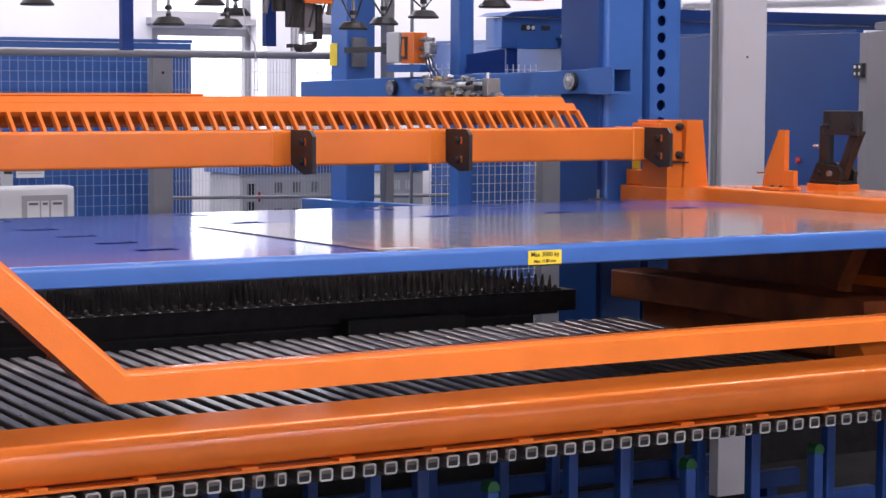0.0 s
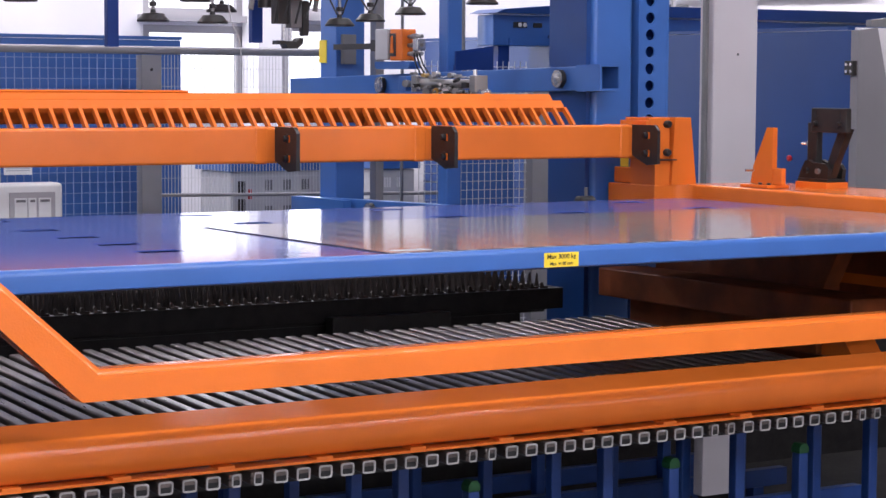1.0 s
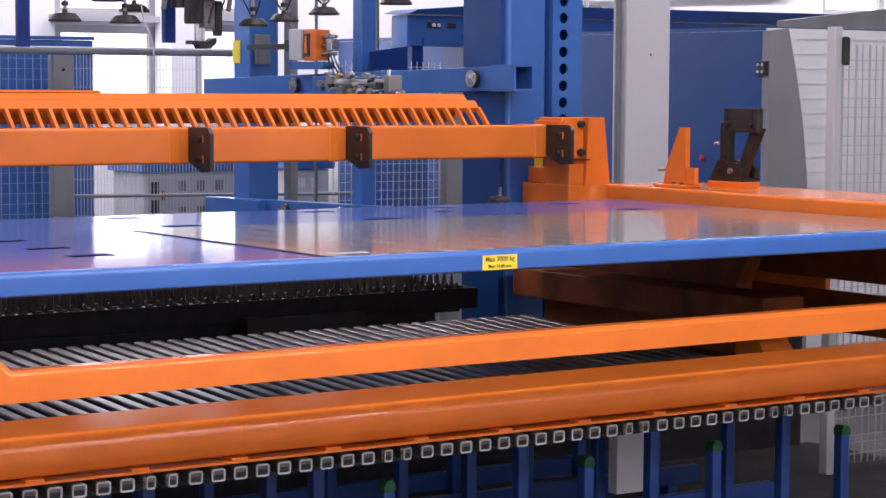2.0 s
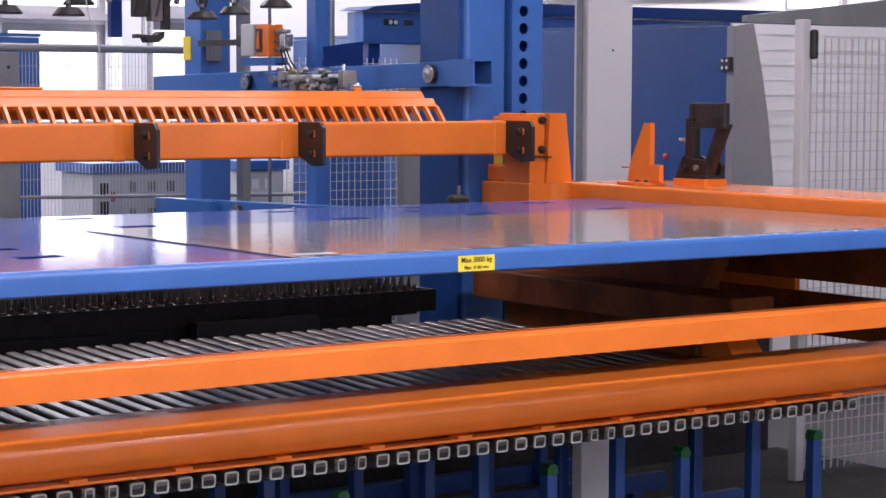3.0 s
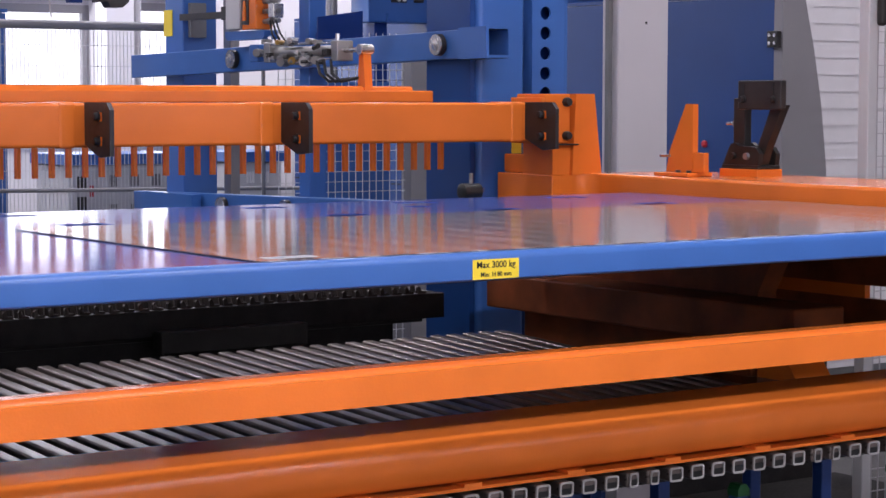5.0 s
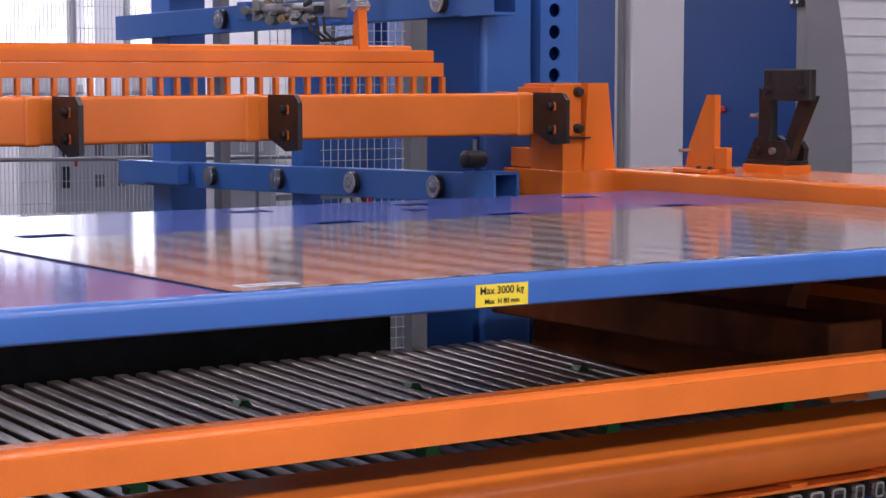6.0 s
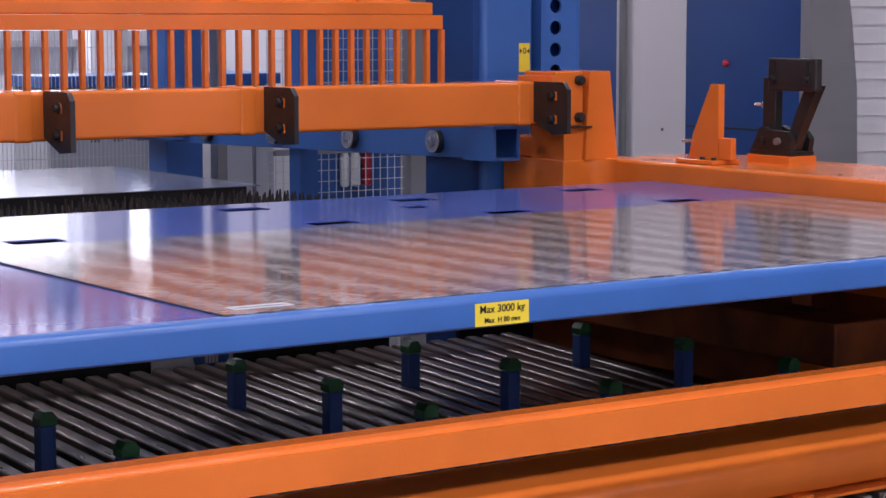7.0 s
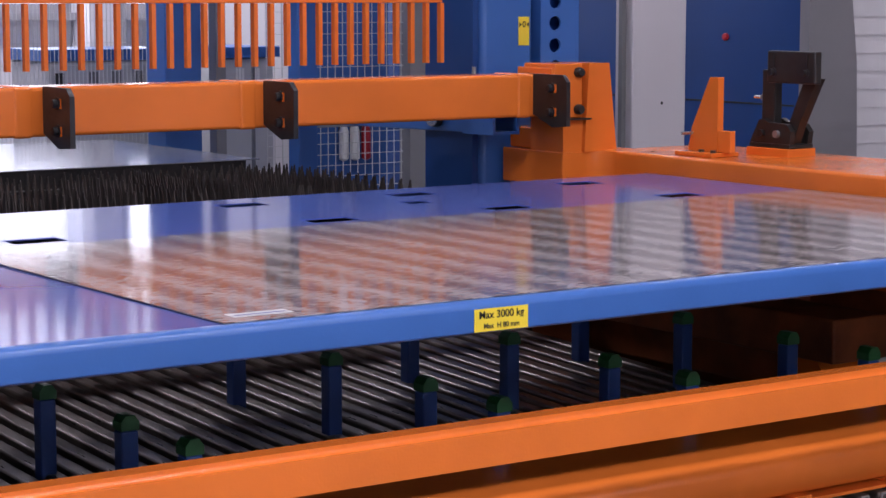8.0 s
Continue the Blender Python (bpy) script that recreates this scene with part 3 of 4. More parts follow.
def rake():
    k = thing("swivel_rake", "orange rake of flat tines hinged on a bar", "rake")
    ty, tz = -0.18, 0.0
    part("top_bar", bx(-1.9, 1.93, ty, ty + 0.05, -0.0495, 0.0, 0.006), ORANGE, k)
    part("web_plate", bx(-1.9, 1.93, ty + 0.051, -0.021, -0.02, -0.001), ORANGE, k)
    part("tine_bar", bx(-1.9, 1.975, ty - 0.003, ty + 0.03, -0.105, -0.05, 0.003), ORANGE, k)
    tine = mesh_of("tine", prism(B(), [(-0.008, -0.34), (0.008, -0.34), (0.008, -0.106), (-0.008, -0.106)], "y", ty - 0.01, ty + 0.016), ORANGE)
    x = -1.88
    while x < 1.975:
        o = new("tine", tine)
        o.parent, o.location = k, (x, 0, 0)
        x += 0.070
    part("lever", prism(B(), [(-0.03, 0.002), (0.03, 0.002), (0.014, 0.19), (-0.012, 0.19)], "x", 1.675, 1.715), ORANGE, k)
    part("cover_strip", bx(-1.9, -0.12, ty - 0.004, -0.021, 0.0005, 0.012, 0.003), ORANGE, k)
    part("pivot_rod", rod(B(), (-1.9, 0, 0), (1.93, 0, 0), 0.02), ORANGE, k)
    for x in (-1.5, -0.3, 0.9, 1.8):
        part("hinge_arm", bx(x - 0.02, x + 0.02, ty + 0.052, 0.02, -0.04, 0.0), ORANGE, k)
    return k


RAKE = rake()


# ---- spiked cutting pallet behind the table ----
def pallet():
    p = thing("spiked_pallet", "sooty cutting pallet with rows of burnt spiked slats", "cutting pallet", at=(0.04, 0, 0.025))
    part("front_bar", bx(-2.6, 1.82, 2.70, 2.76, 0.55, 0.655, 0.004), SOOT_SHADE, p)
    part("front_box", bx(0.44, 1.095, 2.62, 2.699, 0.49, 0.578, 0.006), BLACK, p)
    part("side_bar", bx(1.76, 1.82, 2.765, 3.86, 0.55, 0.655), SOOT_SHADE, p)
    part("rear_bar", bx(-2.6, 1.82, 3.865, 3.92, 0.55, 0.655), SOOT_SHADE, p)
    part("bed", bx(-2.6, 1.75, 2.765, 3.86, 0.53, 0.55), SOOT_SHADE, p)
    part("apron", bx(-2.6, 1.60, 2.765, 2.79, -0.1, 0.529), SOOT_SHADE, p)
    part("skid", bx(-2.6, 1.60, 2.80, 3.0, -0.35, 0.40), SOOT_SHADE, p)
    part("skid", bx(-2.6, 1.60, 3.6, 3.8, -0.35, 0.529), SOOT_SHADE, p)
    g = part("safety_sign", bx(0.58, 0.91, 2.757, 2.763, 0.11, 0.32), WHITE, p, "white safety sign with a triangle and a blue disc")
    part("triangle", prism(B(), [(0.675, 0.235), (0.755, 0.235), (0.715, 0.30)], "y", 2.7545, 2.7568), INK, g)
    part("triangle_field", prism(B(), [(0.693, 0.245), (0.737, 0.245), (0.715, 0.281)], "y", 2.752, 2.7543), WHITE, g)
    part("disc", prism(B(), ring(0.075, 28, (0.82, 0.235)), "y", 2.7545, 2.7568), BLUE, g)
    for i in range(4):
        part("glove_bar", bx(0.795 + 0.014 * i, 0.805 + 0.014 * i, 2.752, 2.7543, 0.20, 0.275 - 0.006 * abs(i - 1.5)), WHITE, g)
    bm = B()
    n, pts = 17, []
    y0, y1 = 2.78, 3.85
    step = (y1 - y0) / n
    for i in range(n):
        a = y0 + i * step
        pts += [(a, 0.615), (a + step * 0.45, 0.726), (a + step * 0.55, 0.726)]
    pts += [(y1, 0.615), (y1, 0.555), (y0, 0.555)]
    prism(bm, pts, "x", -0.0015, 0.0015)
    slat = mesh_of("slat", bm, SPIKE)
    bm = B()
    prism(bm, [(-0.022, 0.656), (0.020, 0.656), (0.022, 0.664), (-0.004, 0.666), (-0.010, 0.684), (-0.018, 0.686), (-0.024, 0.678)], "y", 2.715, 2.728)
    clip = mesh_of("slat_clip", bm, SPIKE)
    x, i = -2.5, 0
    while x < 1.74:
        o = new("slat", slat)
        o.parent = p
        o.location = (x, (i % 3) * 0.009, 0.006 * math.sin(i * 2.3))
        o.rotation_euler = (0, radians(4 * math.sin(i * 1.7)), 0)
        o = new("slat_clip", clip)
        o.parent, o.location = p, (x, 0, 0)
        x += 0.062
        i += 1


pallet()


def rear_stand():
    t = thing("sheet_stand", "dark steel stand carrying a bright flat metal sheet", "stand")
    part("stand_top", bx(-2.6, 1.68, 4.0, 5.36, 0.72, 0.752), SOOT_SHADE, t)
    part("apron", bx(-2.6, 1.70, 3.975, 3.995, 0.30, 0.7515), SOOT_SHADE, t)
    for x in (-2.4, -0.4, 1.5):
        part("leg", bx(x, x + 0.08, 4.9, 4.98, -0.35, 0.699), SOOT_SHADE, t)
    solid("metal_sheet", bx(-2.6, 1.76, 3.96, 5.42, 0.753, 0.757), BRIGHT_SHEET, "bright bare metal sheet lying behind the spiked pallet", "metal sheet")


rear_stand()


# ---- fixed lifting pins under the tube grid ----
def pins():
    bm = B()
    box(bm, -0.024, 0.024, -0.024, 0.024, -0.35, 0.365, 0.006)
    body = mesh_of("pin_body", bm, PIN_BLUE, True)
    bm = B()
    prism(bm, [(-0.025, 0.366), (0.025, 0.366), (0.025, 0.388), (0.012, 0.405), (-0.012, 0.405), (-0.025, 0.388)], "y", -0.025, 0.025)
    cap = mesh_of("cap", bm, GREEN)
    for y in (0.36, 0.49, 0.835, 1.335, 1.81):
        for x in (-1.8, -1.1, -0.42, 0.50, 1.16, 1.885):
            p = thing("support_pin", "blue steel support pin with a green plastic cap", "support pin", "support pins below the grid", at=(x + 0.22, y, -0.13) if y < 0.4 else (x - 0.06, y, 0) if y > 1.5 else (x, y, 0))
            for nm, me in (("pin_body", body), ("cap", cap)):
                o = new(nm, me)
                o.parent = p

    for y in (0.835, 1.335, 1.81):
        b = thing("pin_beam", "blue steel beam joining a row of support pins", "beam", "beams below the pins")
        part("beam", bx(-2.6, 2.2, y + 0.026, y + 0.08, -0.14, -0.06, 0.004), PIN_BLUE, b)
        for x in (-2.4, 0.0, 2.0):
            part("leg", bx(x, x + 0.06, y + 0.028, y + 0.078, -0.35, -0.141), PIN_BLUE, b)


pins()


# ---- machines and fences behind ----
def mesh_fence(name, x0, x1, y, z0, z1, dx, dz, r, material, label, along="x"):
    bm = B()
    def wire(p, q, h):
        if along == "y":
            p, q = (p[1], p[0], p[2]), (q[1], q[0], q[2])
        lo = [min(a, b) - h for a, b in zip(p, q)]
        hi = [max(a, b) + h for a, b in zip(p, q)]
        box(bm, lo[0], hi[0], lo[1], hi[1], lo[2], hi[2])
    x = x0
    while x <= x1 + 1e-6:
        wire((x, y, z0), (x, y, z1), r)
        x += dx
    z = z0 + dz / 2
    while z <= z1:
        wire((x0, y - 2 * r, z), (x1, y - 2 * r, z), r)
        z += dz
    return solid(name, bm, material, label, "wire mesh", "stuff")


def fences():
    f = thing("safety_fence", "grey safety fence posts with a round top rail", "fence", at=(0.15, 0, -0.07))
    part("top_rail", rod(B(), (-4.0, 6.6, 1.985), (2.60, 6.6, 1.985), 0.026, 12), FENCE_GREY, f, smooth=True)
    part("post", bx(1.10, 1.24, 6.57, 6.66, -0.35, 1.955, 0.004), FENCE_GREY, f)
    part("post", bx(-1.4, -1.26, 6.57, 6.66, -0.35, 1.955, 0.004), FENCE_GREY, f)
    for z in (1.55, 1.86):
        bm = B()
        bolt(bm, 1.17, 6.57, z, 0.01, 0.008)
        part("bolt", bm, BLACK, f)
    part("bottom_rail", rod(B(), (1.25, 6.62, 1.04), (3.9, 6.62, 1.0), 0.012, 8), FENCE_GREY, f)
    mesh_fence("fence_mesh", -1.2, 1.24, 6.62, -0.3, 1.885, 0.0555, 0.0665, 0.0022, BLUE_WIRE, "square wire mesh of the safety fence")
    mesh_fence("fence_mesh", 1.41, 2.75, 6.62, -0.3, 1.885, 0.024, 0.12, 0.0017, WIRE, "close wire mesh of the safety fence")
    g = thing("safety_fence", "grey fence posts beside a blue partition", "fence", at=(0.06, 0, -0.03))
    part("post", bx(3.18, 3.32, 5.0, 5.1, -0.35, 1.83, 0.004), FENCE_GREY, g)
    part("post", bx(3.335, 3.42, 5.06, 5.14, -0.35, 1.83, 0.004), DARK_GREY, g)
    part("post", bx(2.46, 2.52, 5.74, 5.82, -0.35, 2.6, 0.004), FENCE_GREY, g)
    part("mid_rail", bx(2.4, 3.17, 5.03, 5.06, 0.83, 0.86), FENCE_GREY, g)
    mesh_fence("fence_mesh", 2.42, 3.22, 5.04, -0.3, 1.85, 0.044, 0.055, 0.0018, WIRE, "square wire mesh in front of a blue partition")
    bp = thing("blue_partition", "blue sheet metal partition behind the wire fence", "partition", at=(0.13, 0, -0.085))
    part("panel", bx(-4.0, 1.597, 7.0, 7.06, -0.35, 2.075, 0.006), BLUE, bp)
    part("cap_strip", bx(-4.0, 1.60, 6.985, 7.075, 2.078, 2.10), BLUE, bp)
    bq = thing("blue_partition", "blue sheet metal partition beside grey fence posts", "partition", at=(0.18, 0, -0.03))
    part("panel", bx(2.76, 3.32, 5.6, 5.64, -0.35, 1.62), BLUE, bq)
    for x, m in ((2.86, BRASS), (3.06, WHITE), (3.13, WHITE), (3.20, RED)):
        v = thing("pipe_valve", "small pipe fitting on the blue partition", "valve", "pipe fittings on the partition", at=(x + 0.13, 5.56, 0.74))
        part("body", lathe(B(), [(0.012, -0.16), (0.026, -0.15), (0.026, 0.0), (0.018, 0.02), (0.018, 0.06), (0.03, 0.07), (0.03, 0.1), (0.01, 0.11)], Matrix(), 10), m, v, smooth=True)
        part("mount", bx(-0.01, 0.01, 0.0, 0.038, -0.05, 0.05), DARK_GREY, v)
    # fence at the side of the store
    h = thing("side_fence", "light grey fence post with a black latch", "fence", at=(0.05, 0, 0))
    part("post", bx(3.475, 3.53, 1.87, 1.93, -0.329, 2.02, 0.006), LIGHT_GREY, h)
    part("latch", bx(3.515, 3.555, 1.835, 1.869, 1.82, 1.97, 0.012), BLACK, h)
    mesh_fence("fence_mesh", 3.61, 5.6, 1.95, -0.3, 1.93, 0.05, 0.10, 0.0024, GREY, "light grey wire mesh of the side fence")
    mesh_fence("fence_mesh", 3.61, 5.6, 1.99, -0.3, 1.93, 0.10, 0.2, 0.0016, GREY, "light grey wire mesh of the side fence")


fences()


def signs():
    a = thing("warning_sign", "yellow and white warning sign with dark print", "sign", at=(0.14, 0, -0.045))
    part("plate", bx(-0.05, 0.145, 6.545, 6.55, 1.12, 1.29), LIGHT_GREY, a)
    part("strap", bx(0.04, 0.05, 6.551, 6.622, 1.15, 1.26), GREY, a)
    part("field", bx(0.085, 0.14, 6.541, 6.544, 1.23, 1.285), YELLOW, a)
    for z in (1.245, 1.205, 1.165, 1.135):
        part("print_bar", bx(-0.03, 0.06, 6.541, 6.544, z - 0.011, z + 0.009), INK, a)
    part("print_bar", bx(0.085, 0.14, 6.541, 6.544, 1.195, 1.212), INK, a)
    part("triangle", prism(B(), [(0.098, 1.242), (0.128, 1.242), (0.113, 1.272)], "y", 6.5385, 6.5405), INK, a)
    b = thing("notice_sign", "white notice sign with a blue heading", "sign", at=(0.14, 0, -0.045))
    part("plate", bx(0.167, 0.35, 6.545, 6.55, 1.17, 1.275), WHITE, b)
    part("strap", bx(0.25, 0.26, 6.551, 6.622, 1.19, 1.26), GREY, b)
    part("heading", bx(0.172, 0.345, 6.541, 6.544, 1.25, 1.27), BLUE, b)
    for z in (1.235, 1.222, 1.209, 1.196):
        part("print_bar", bx(0.18, 0.335, 6.541, 6.544, z - 0.0025, z + 0.0025), GREY, b)
    c = thing("control_box", "white plastic control box with small gauges", "control box", at=(0.14, 0, -0.045))
    part("housing", bx(-0.06, 0.44, 6.25, 6.42, 0.7, 1.13, 0.025, 3), WHITE, c, "", True)
    part("bezel", bx(0.09, 0.385, 6.243, 6.249, 0.78, 1.075), GREY, c)
    for x0, x1 in ((0.12, 0.20), (0.21, 0.26), (0.275, 0.355)):
        g = part("gauge", bx(x0, x1, 6.236, 6.242, 0.86, 1.04), WHITE, c)
        part("print_bar", bx(x0 + 0.01, x1 - 0.01, 6.232, 6.235, 1.015, 1.03), DARK_GREY, g)
    part("stand", bx(0.14, 0.24, 6.30, 6.40, -0.35, 0.698), GREY, c)


signs()


def grey_cabinets():
    for x0, x1, n in ((2.29, 3.10, 3), (3.48, 3.84, 2)):
        c = thing("switch_cabinet", "low grey switch cabinet with a blue lid", "cabinet", "grey cabinets by the windows", at=(0.10, 0, -0.06))
        part("body", bx(x0, x1, 7.6, 8.1, -0.35, 1.125, 0.006), LIGHT_GREY, c)
        part("lid", bx(x0 - 0.03, x1 + 0.03, 7.56, 8.14, 1.13, 1.20, 0.006), BLUE, c)
        if n == 3:
            part("door", bx(x0 + 0.012, x0 + 0.2, 7.585, 7.599, 0.2, 1.10, 0.003), LIGHT_GREY, c)
            part("vent", bx(x0 + 0.05, x0 + 0.11, 7.578, 7.584, 0.97, 1.06), BLACK, c)
            part("vent", bx(x0 + 0.05, x0 + 0.11, 7.578, 7.584, 0.80, 0.93), BLACK, c)
            part("handle", bx(x0 + 0.135, x0 + 0.155, 7.566, 7.584, 0.93, 1.0), RED, c)
        xs = [x0 + 0.28 + 0.15 * i for i in range(n)] if n == 3 else [x0 + 0.09, x0 + 0.2]
        for x in xs:
            for z in (0.80, 0.99):
                for k in range(3):
                    part("vent", bx(x + 0.022 * k, x + 0.022 * k + 0.015, 7.594, 7.599, z, z + 0.075), DARK_GREY if n == 3 else WHITE, c)


grey_cabinets()


def enclosure():
    c = thing("roof_column", "pale grey square roof column", "column", kind="structure")
    part("shaft", bx(3.87, 4.217, 3.985, 4.12, -0.35, 5.0, 0.01), COLUMN, c)
    for z in (0.93, 1.9):
        part("bolt_hole", lathe(B(), [(0.008, 0), (0.008, 0.002)], Matrix.Translation((4.06, 3.985, z)) @ Matrix.Rotation(radians(90), 4, "X"), 10), INK, c)
    solid("cable_riser", bx(3.832, 3.860, 4.02, 4.05, -0.35, 5.0, 0.003), DARK_GREY, "dark cable riser beside the column", "cable")
    m = thing("machine_enclosure", "large blue machine enclosure with a grey curved front and white shutter", "machine", at=(-0.02, 0, -0.03))
    part("side_panel", bx(4.90, 4.94, 3.87, 9.0, 0.0, 2.09), CLADDING, m, "glossy deep blue side panel")
    part("seam", bx(4.897, 4.8995, 3.9, 9.0, 0.92, 0.93), INK, m)
    part("roof", bx(4.90, 7.6, 3.9, 9.0, 2.094, 2.115), CLADDING, m)
    part("front_panel", prism(B(), [(4.90, 0.0), (5.265, 0.0), (5.26, 0.7), (5.245, 1.15), (5.20, 1.5), (5.14, 1.8), (5.06, 2.11), (4.90, 2.09)], "y", 3.80, 3.868), PANEL, m, "grey front panel with a curved edge")
    part("shutter", bx(4.95, 7.4, 3.872, 3.89, 0.0, 2.11), SHUTTER, m, "glossy white slatted shutter")
    for i in range(22):
        z = 0.05 + i * 0.095
        part("shutter_joint", bx(5.2, 7.4, 3.866, 3.8705, z, z + 0.0025), JOINT, m)
    part("fascia", prism(B(), [(5.1, 2.118), (7.4, 2.118), (7.4, 2.40), (5.1, 2.16)], "y", 3.9, 3.95), DARK_GREY, m)
    part("plinth", bx(4.94, 7.4, 3.9, 9.0, -0.35, -0.004), DARK_GREY, m)
    h = part("hinge", bx(4.866, 4.899, 3.81, 3.89, 1.81, 1.90, 0.003), BLACK, m, "black hinge with four screws")
    for y in (3.83, 3.87):
        for z in (1.833, 1.877):
            part("screw", lathe(B(), [(0.011, 0), (0.011, 0.004)], Matrix.Translation((4.866, y, z)) @ Matrix.Rotation(radians(-90), 4, "Y"), 10), STEEL, h)
    # the red glow reflected in the side panel, put in as a coloured disc
    part("red_reflection", lathe(B(), [(0.02, 0), (0.02, 0.012), (0.012, 0.02)], Matrix.Translation((4.90, 4.42, 1.27)) @ Matrix.Rotation(radians(-90), 4, "Y"), 14), RED, m, "red disc for a lamp's reflection on the panel")
    hd = thing("machine_hood", "long blue machine hood with a row of switches", "machine", at=(0.16, 0, -0.13))
    part("hood", bx(4.22, 4.89, 7.2, 7.42, 2.13, 2.36, 0.008), BLUE, hd)
    part("roof_edge", prism(B(), [(4.18, 2.37), (4.26, 2.40), (4.9, 2.45), (9.5, 2.47), (9.5, 2.37)], "y", 7.1, 7.47), CLADDING, hd)
    part("hood", bx(4.894, 9.5, 7.2, 7.42, 2.12, 2.36, 0.008), BLUE, hd)
    part("lower_rail", bx(4.36, 9.5, 7.17, 7.199, 2.135, 2.19), BLUE, hd)
    part("switch_plate", bx(4.40, 4.52, 7.19, 7.199, 2.265, 2.31), INK, hd)
    for x in (4.455, 4.50):
        part("switch", lathe(B(), [(0.016, 0), (0.016, 0.006)], Matrix.Translation((x, 7.189, 2.288)) @ Matrix.Rotation(radians(90), 4, "X"), 12), WHITE, hd)
    part("grip", bx(4.58, 4.66, 7.185, 7.199, 2.268, 2.305, 0.006), BLACK, hd)
    for x in (4.76, 4.80, 5.16, 5.2):
        part("marker", bx(x, x + 0.012, 7.19, 7.199, 2.20, 2.24), WHITE, hd)
    part("support", bx(4.3, 4.4, 7.25, 7.35, -0.35, 2.129), DEEP_BLUE, hd)
    p = thing("wall_pipe", "grey conduit and cable tray on the wall", "conduit", at=(0, 0, -0.26))
    part("conduit", rod(B(), (7.9, 9.5, 2.55), (7.9, 9.5, 2.85), 0.02), GREY, p)
    part("conduit", rod(B(), (7.9, 9.5, 2.85), (10.5, 9.5, 2.95), 0.02), GREY, p)
    part("tray", bx(7.3, 8.1, 9.52, 9.58, 2.68, 2.72), DARK_GREY, p)
    part("conduit", rod(B(), (7.75, 9.55, 2.4), (7.75, 9.55, 3.6), 0.016), GREY, p)
    q = thing("wall_pipe", "white pillar casing and pipe between the windows", "pillar", at=(0.28, 0, 0))
    part("casing", bx(3.20, 3.42, 9.3, 9.59, -0.35, 4.9), WALL, q)
    part("pipe", rod(B(), (3.47, 9.35, -0.3), (3.47, 9.35, 4.9), 0.03, 10), GREY, q)
    r = thing("wall_pipe", "grey upright pipes in front of the wall", "conduit", at=(0.12, 0, 0))
    part("pipe", rod(B(), (4.06, 7.4, -0.3), (4.06, 7.4, 4.9), 0.035, 10), LIGHT_GREY, r)
    part("pipe", rod(B(), (4.15, 7.45, -0.3), (4.15, 7.45, 4.9), 0.02, 10), DARK_GREY, r)
    part("pipe", rod(B(), (3.05, 6.5, -0.3), (3.05, 6.5, 4.9), 0.012, 8), DARK_GREY, r)


enclosure()


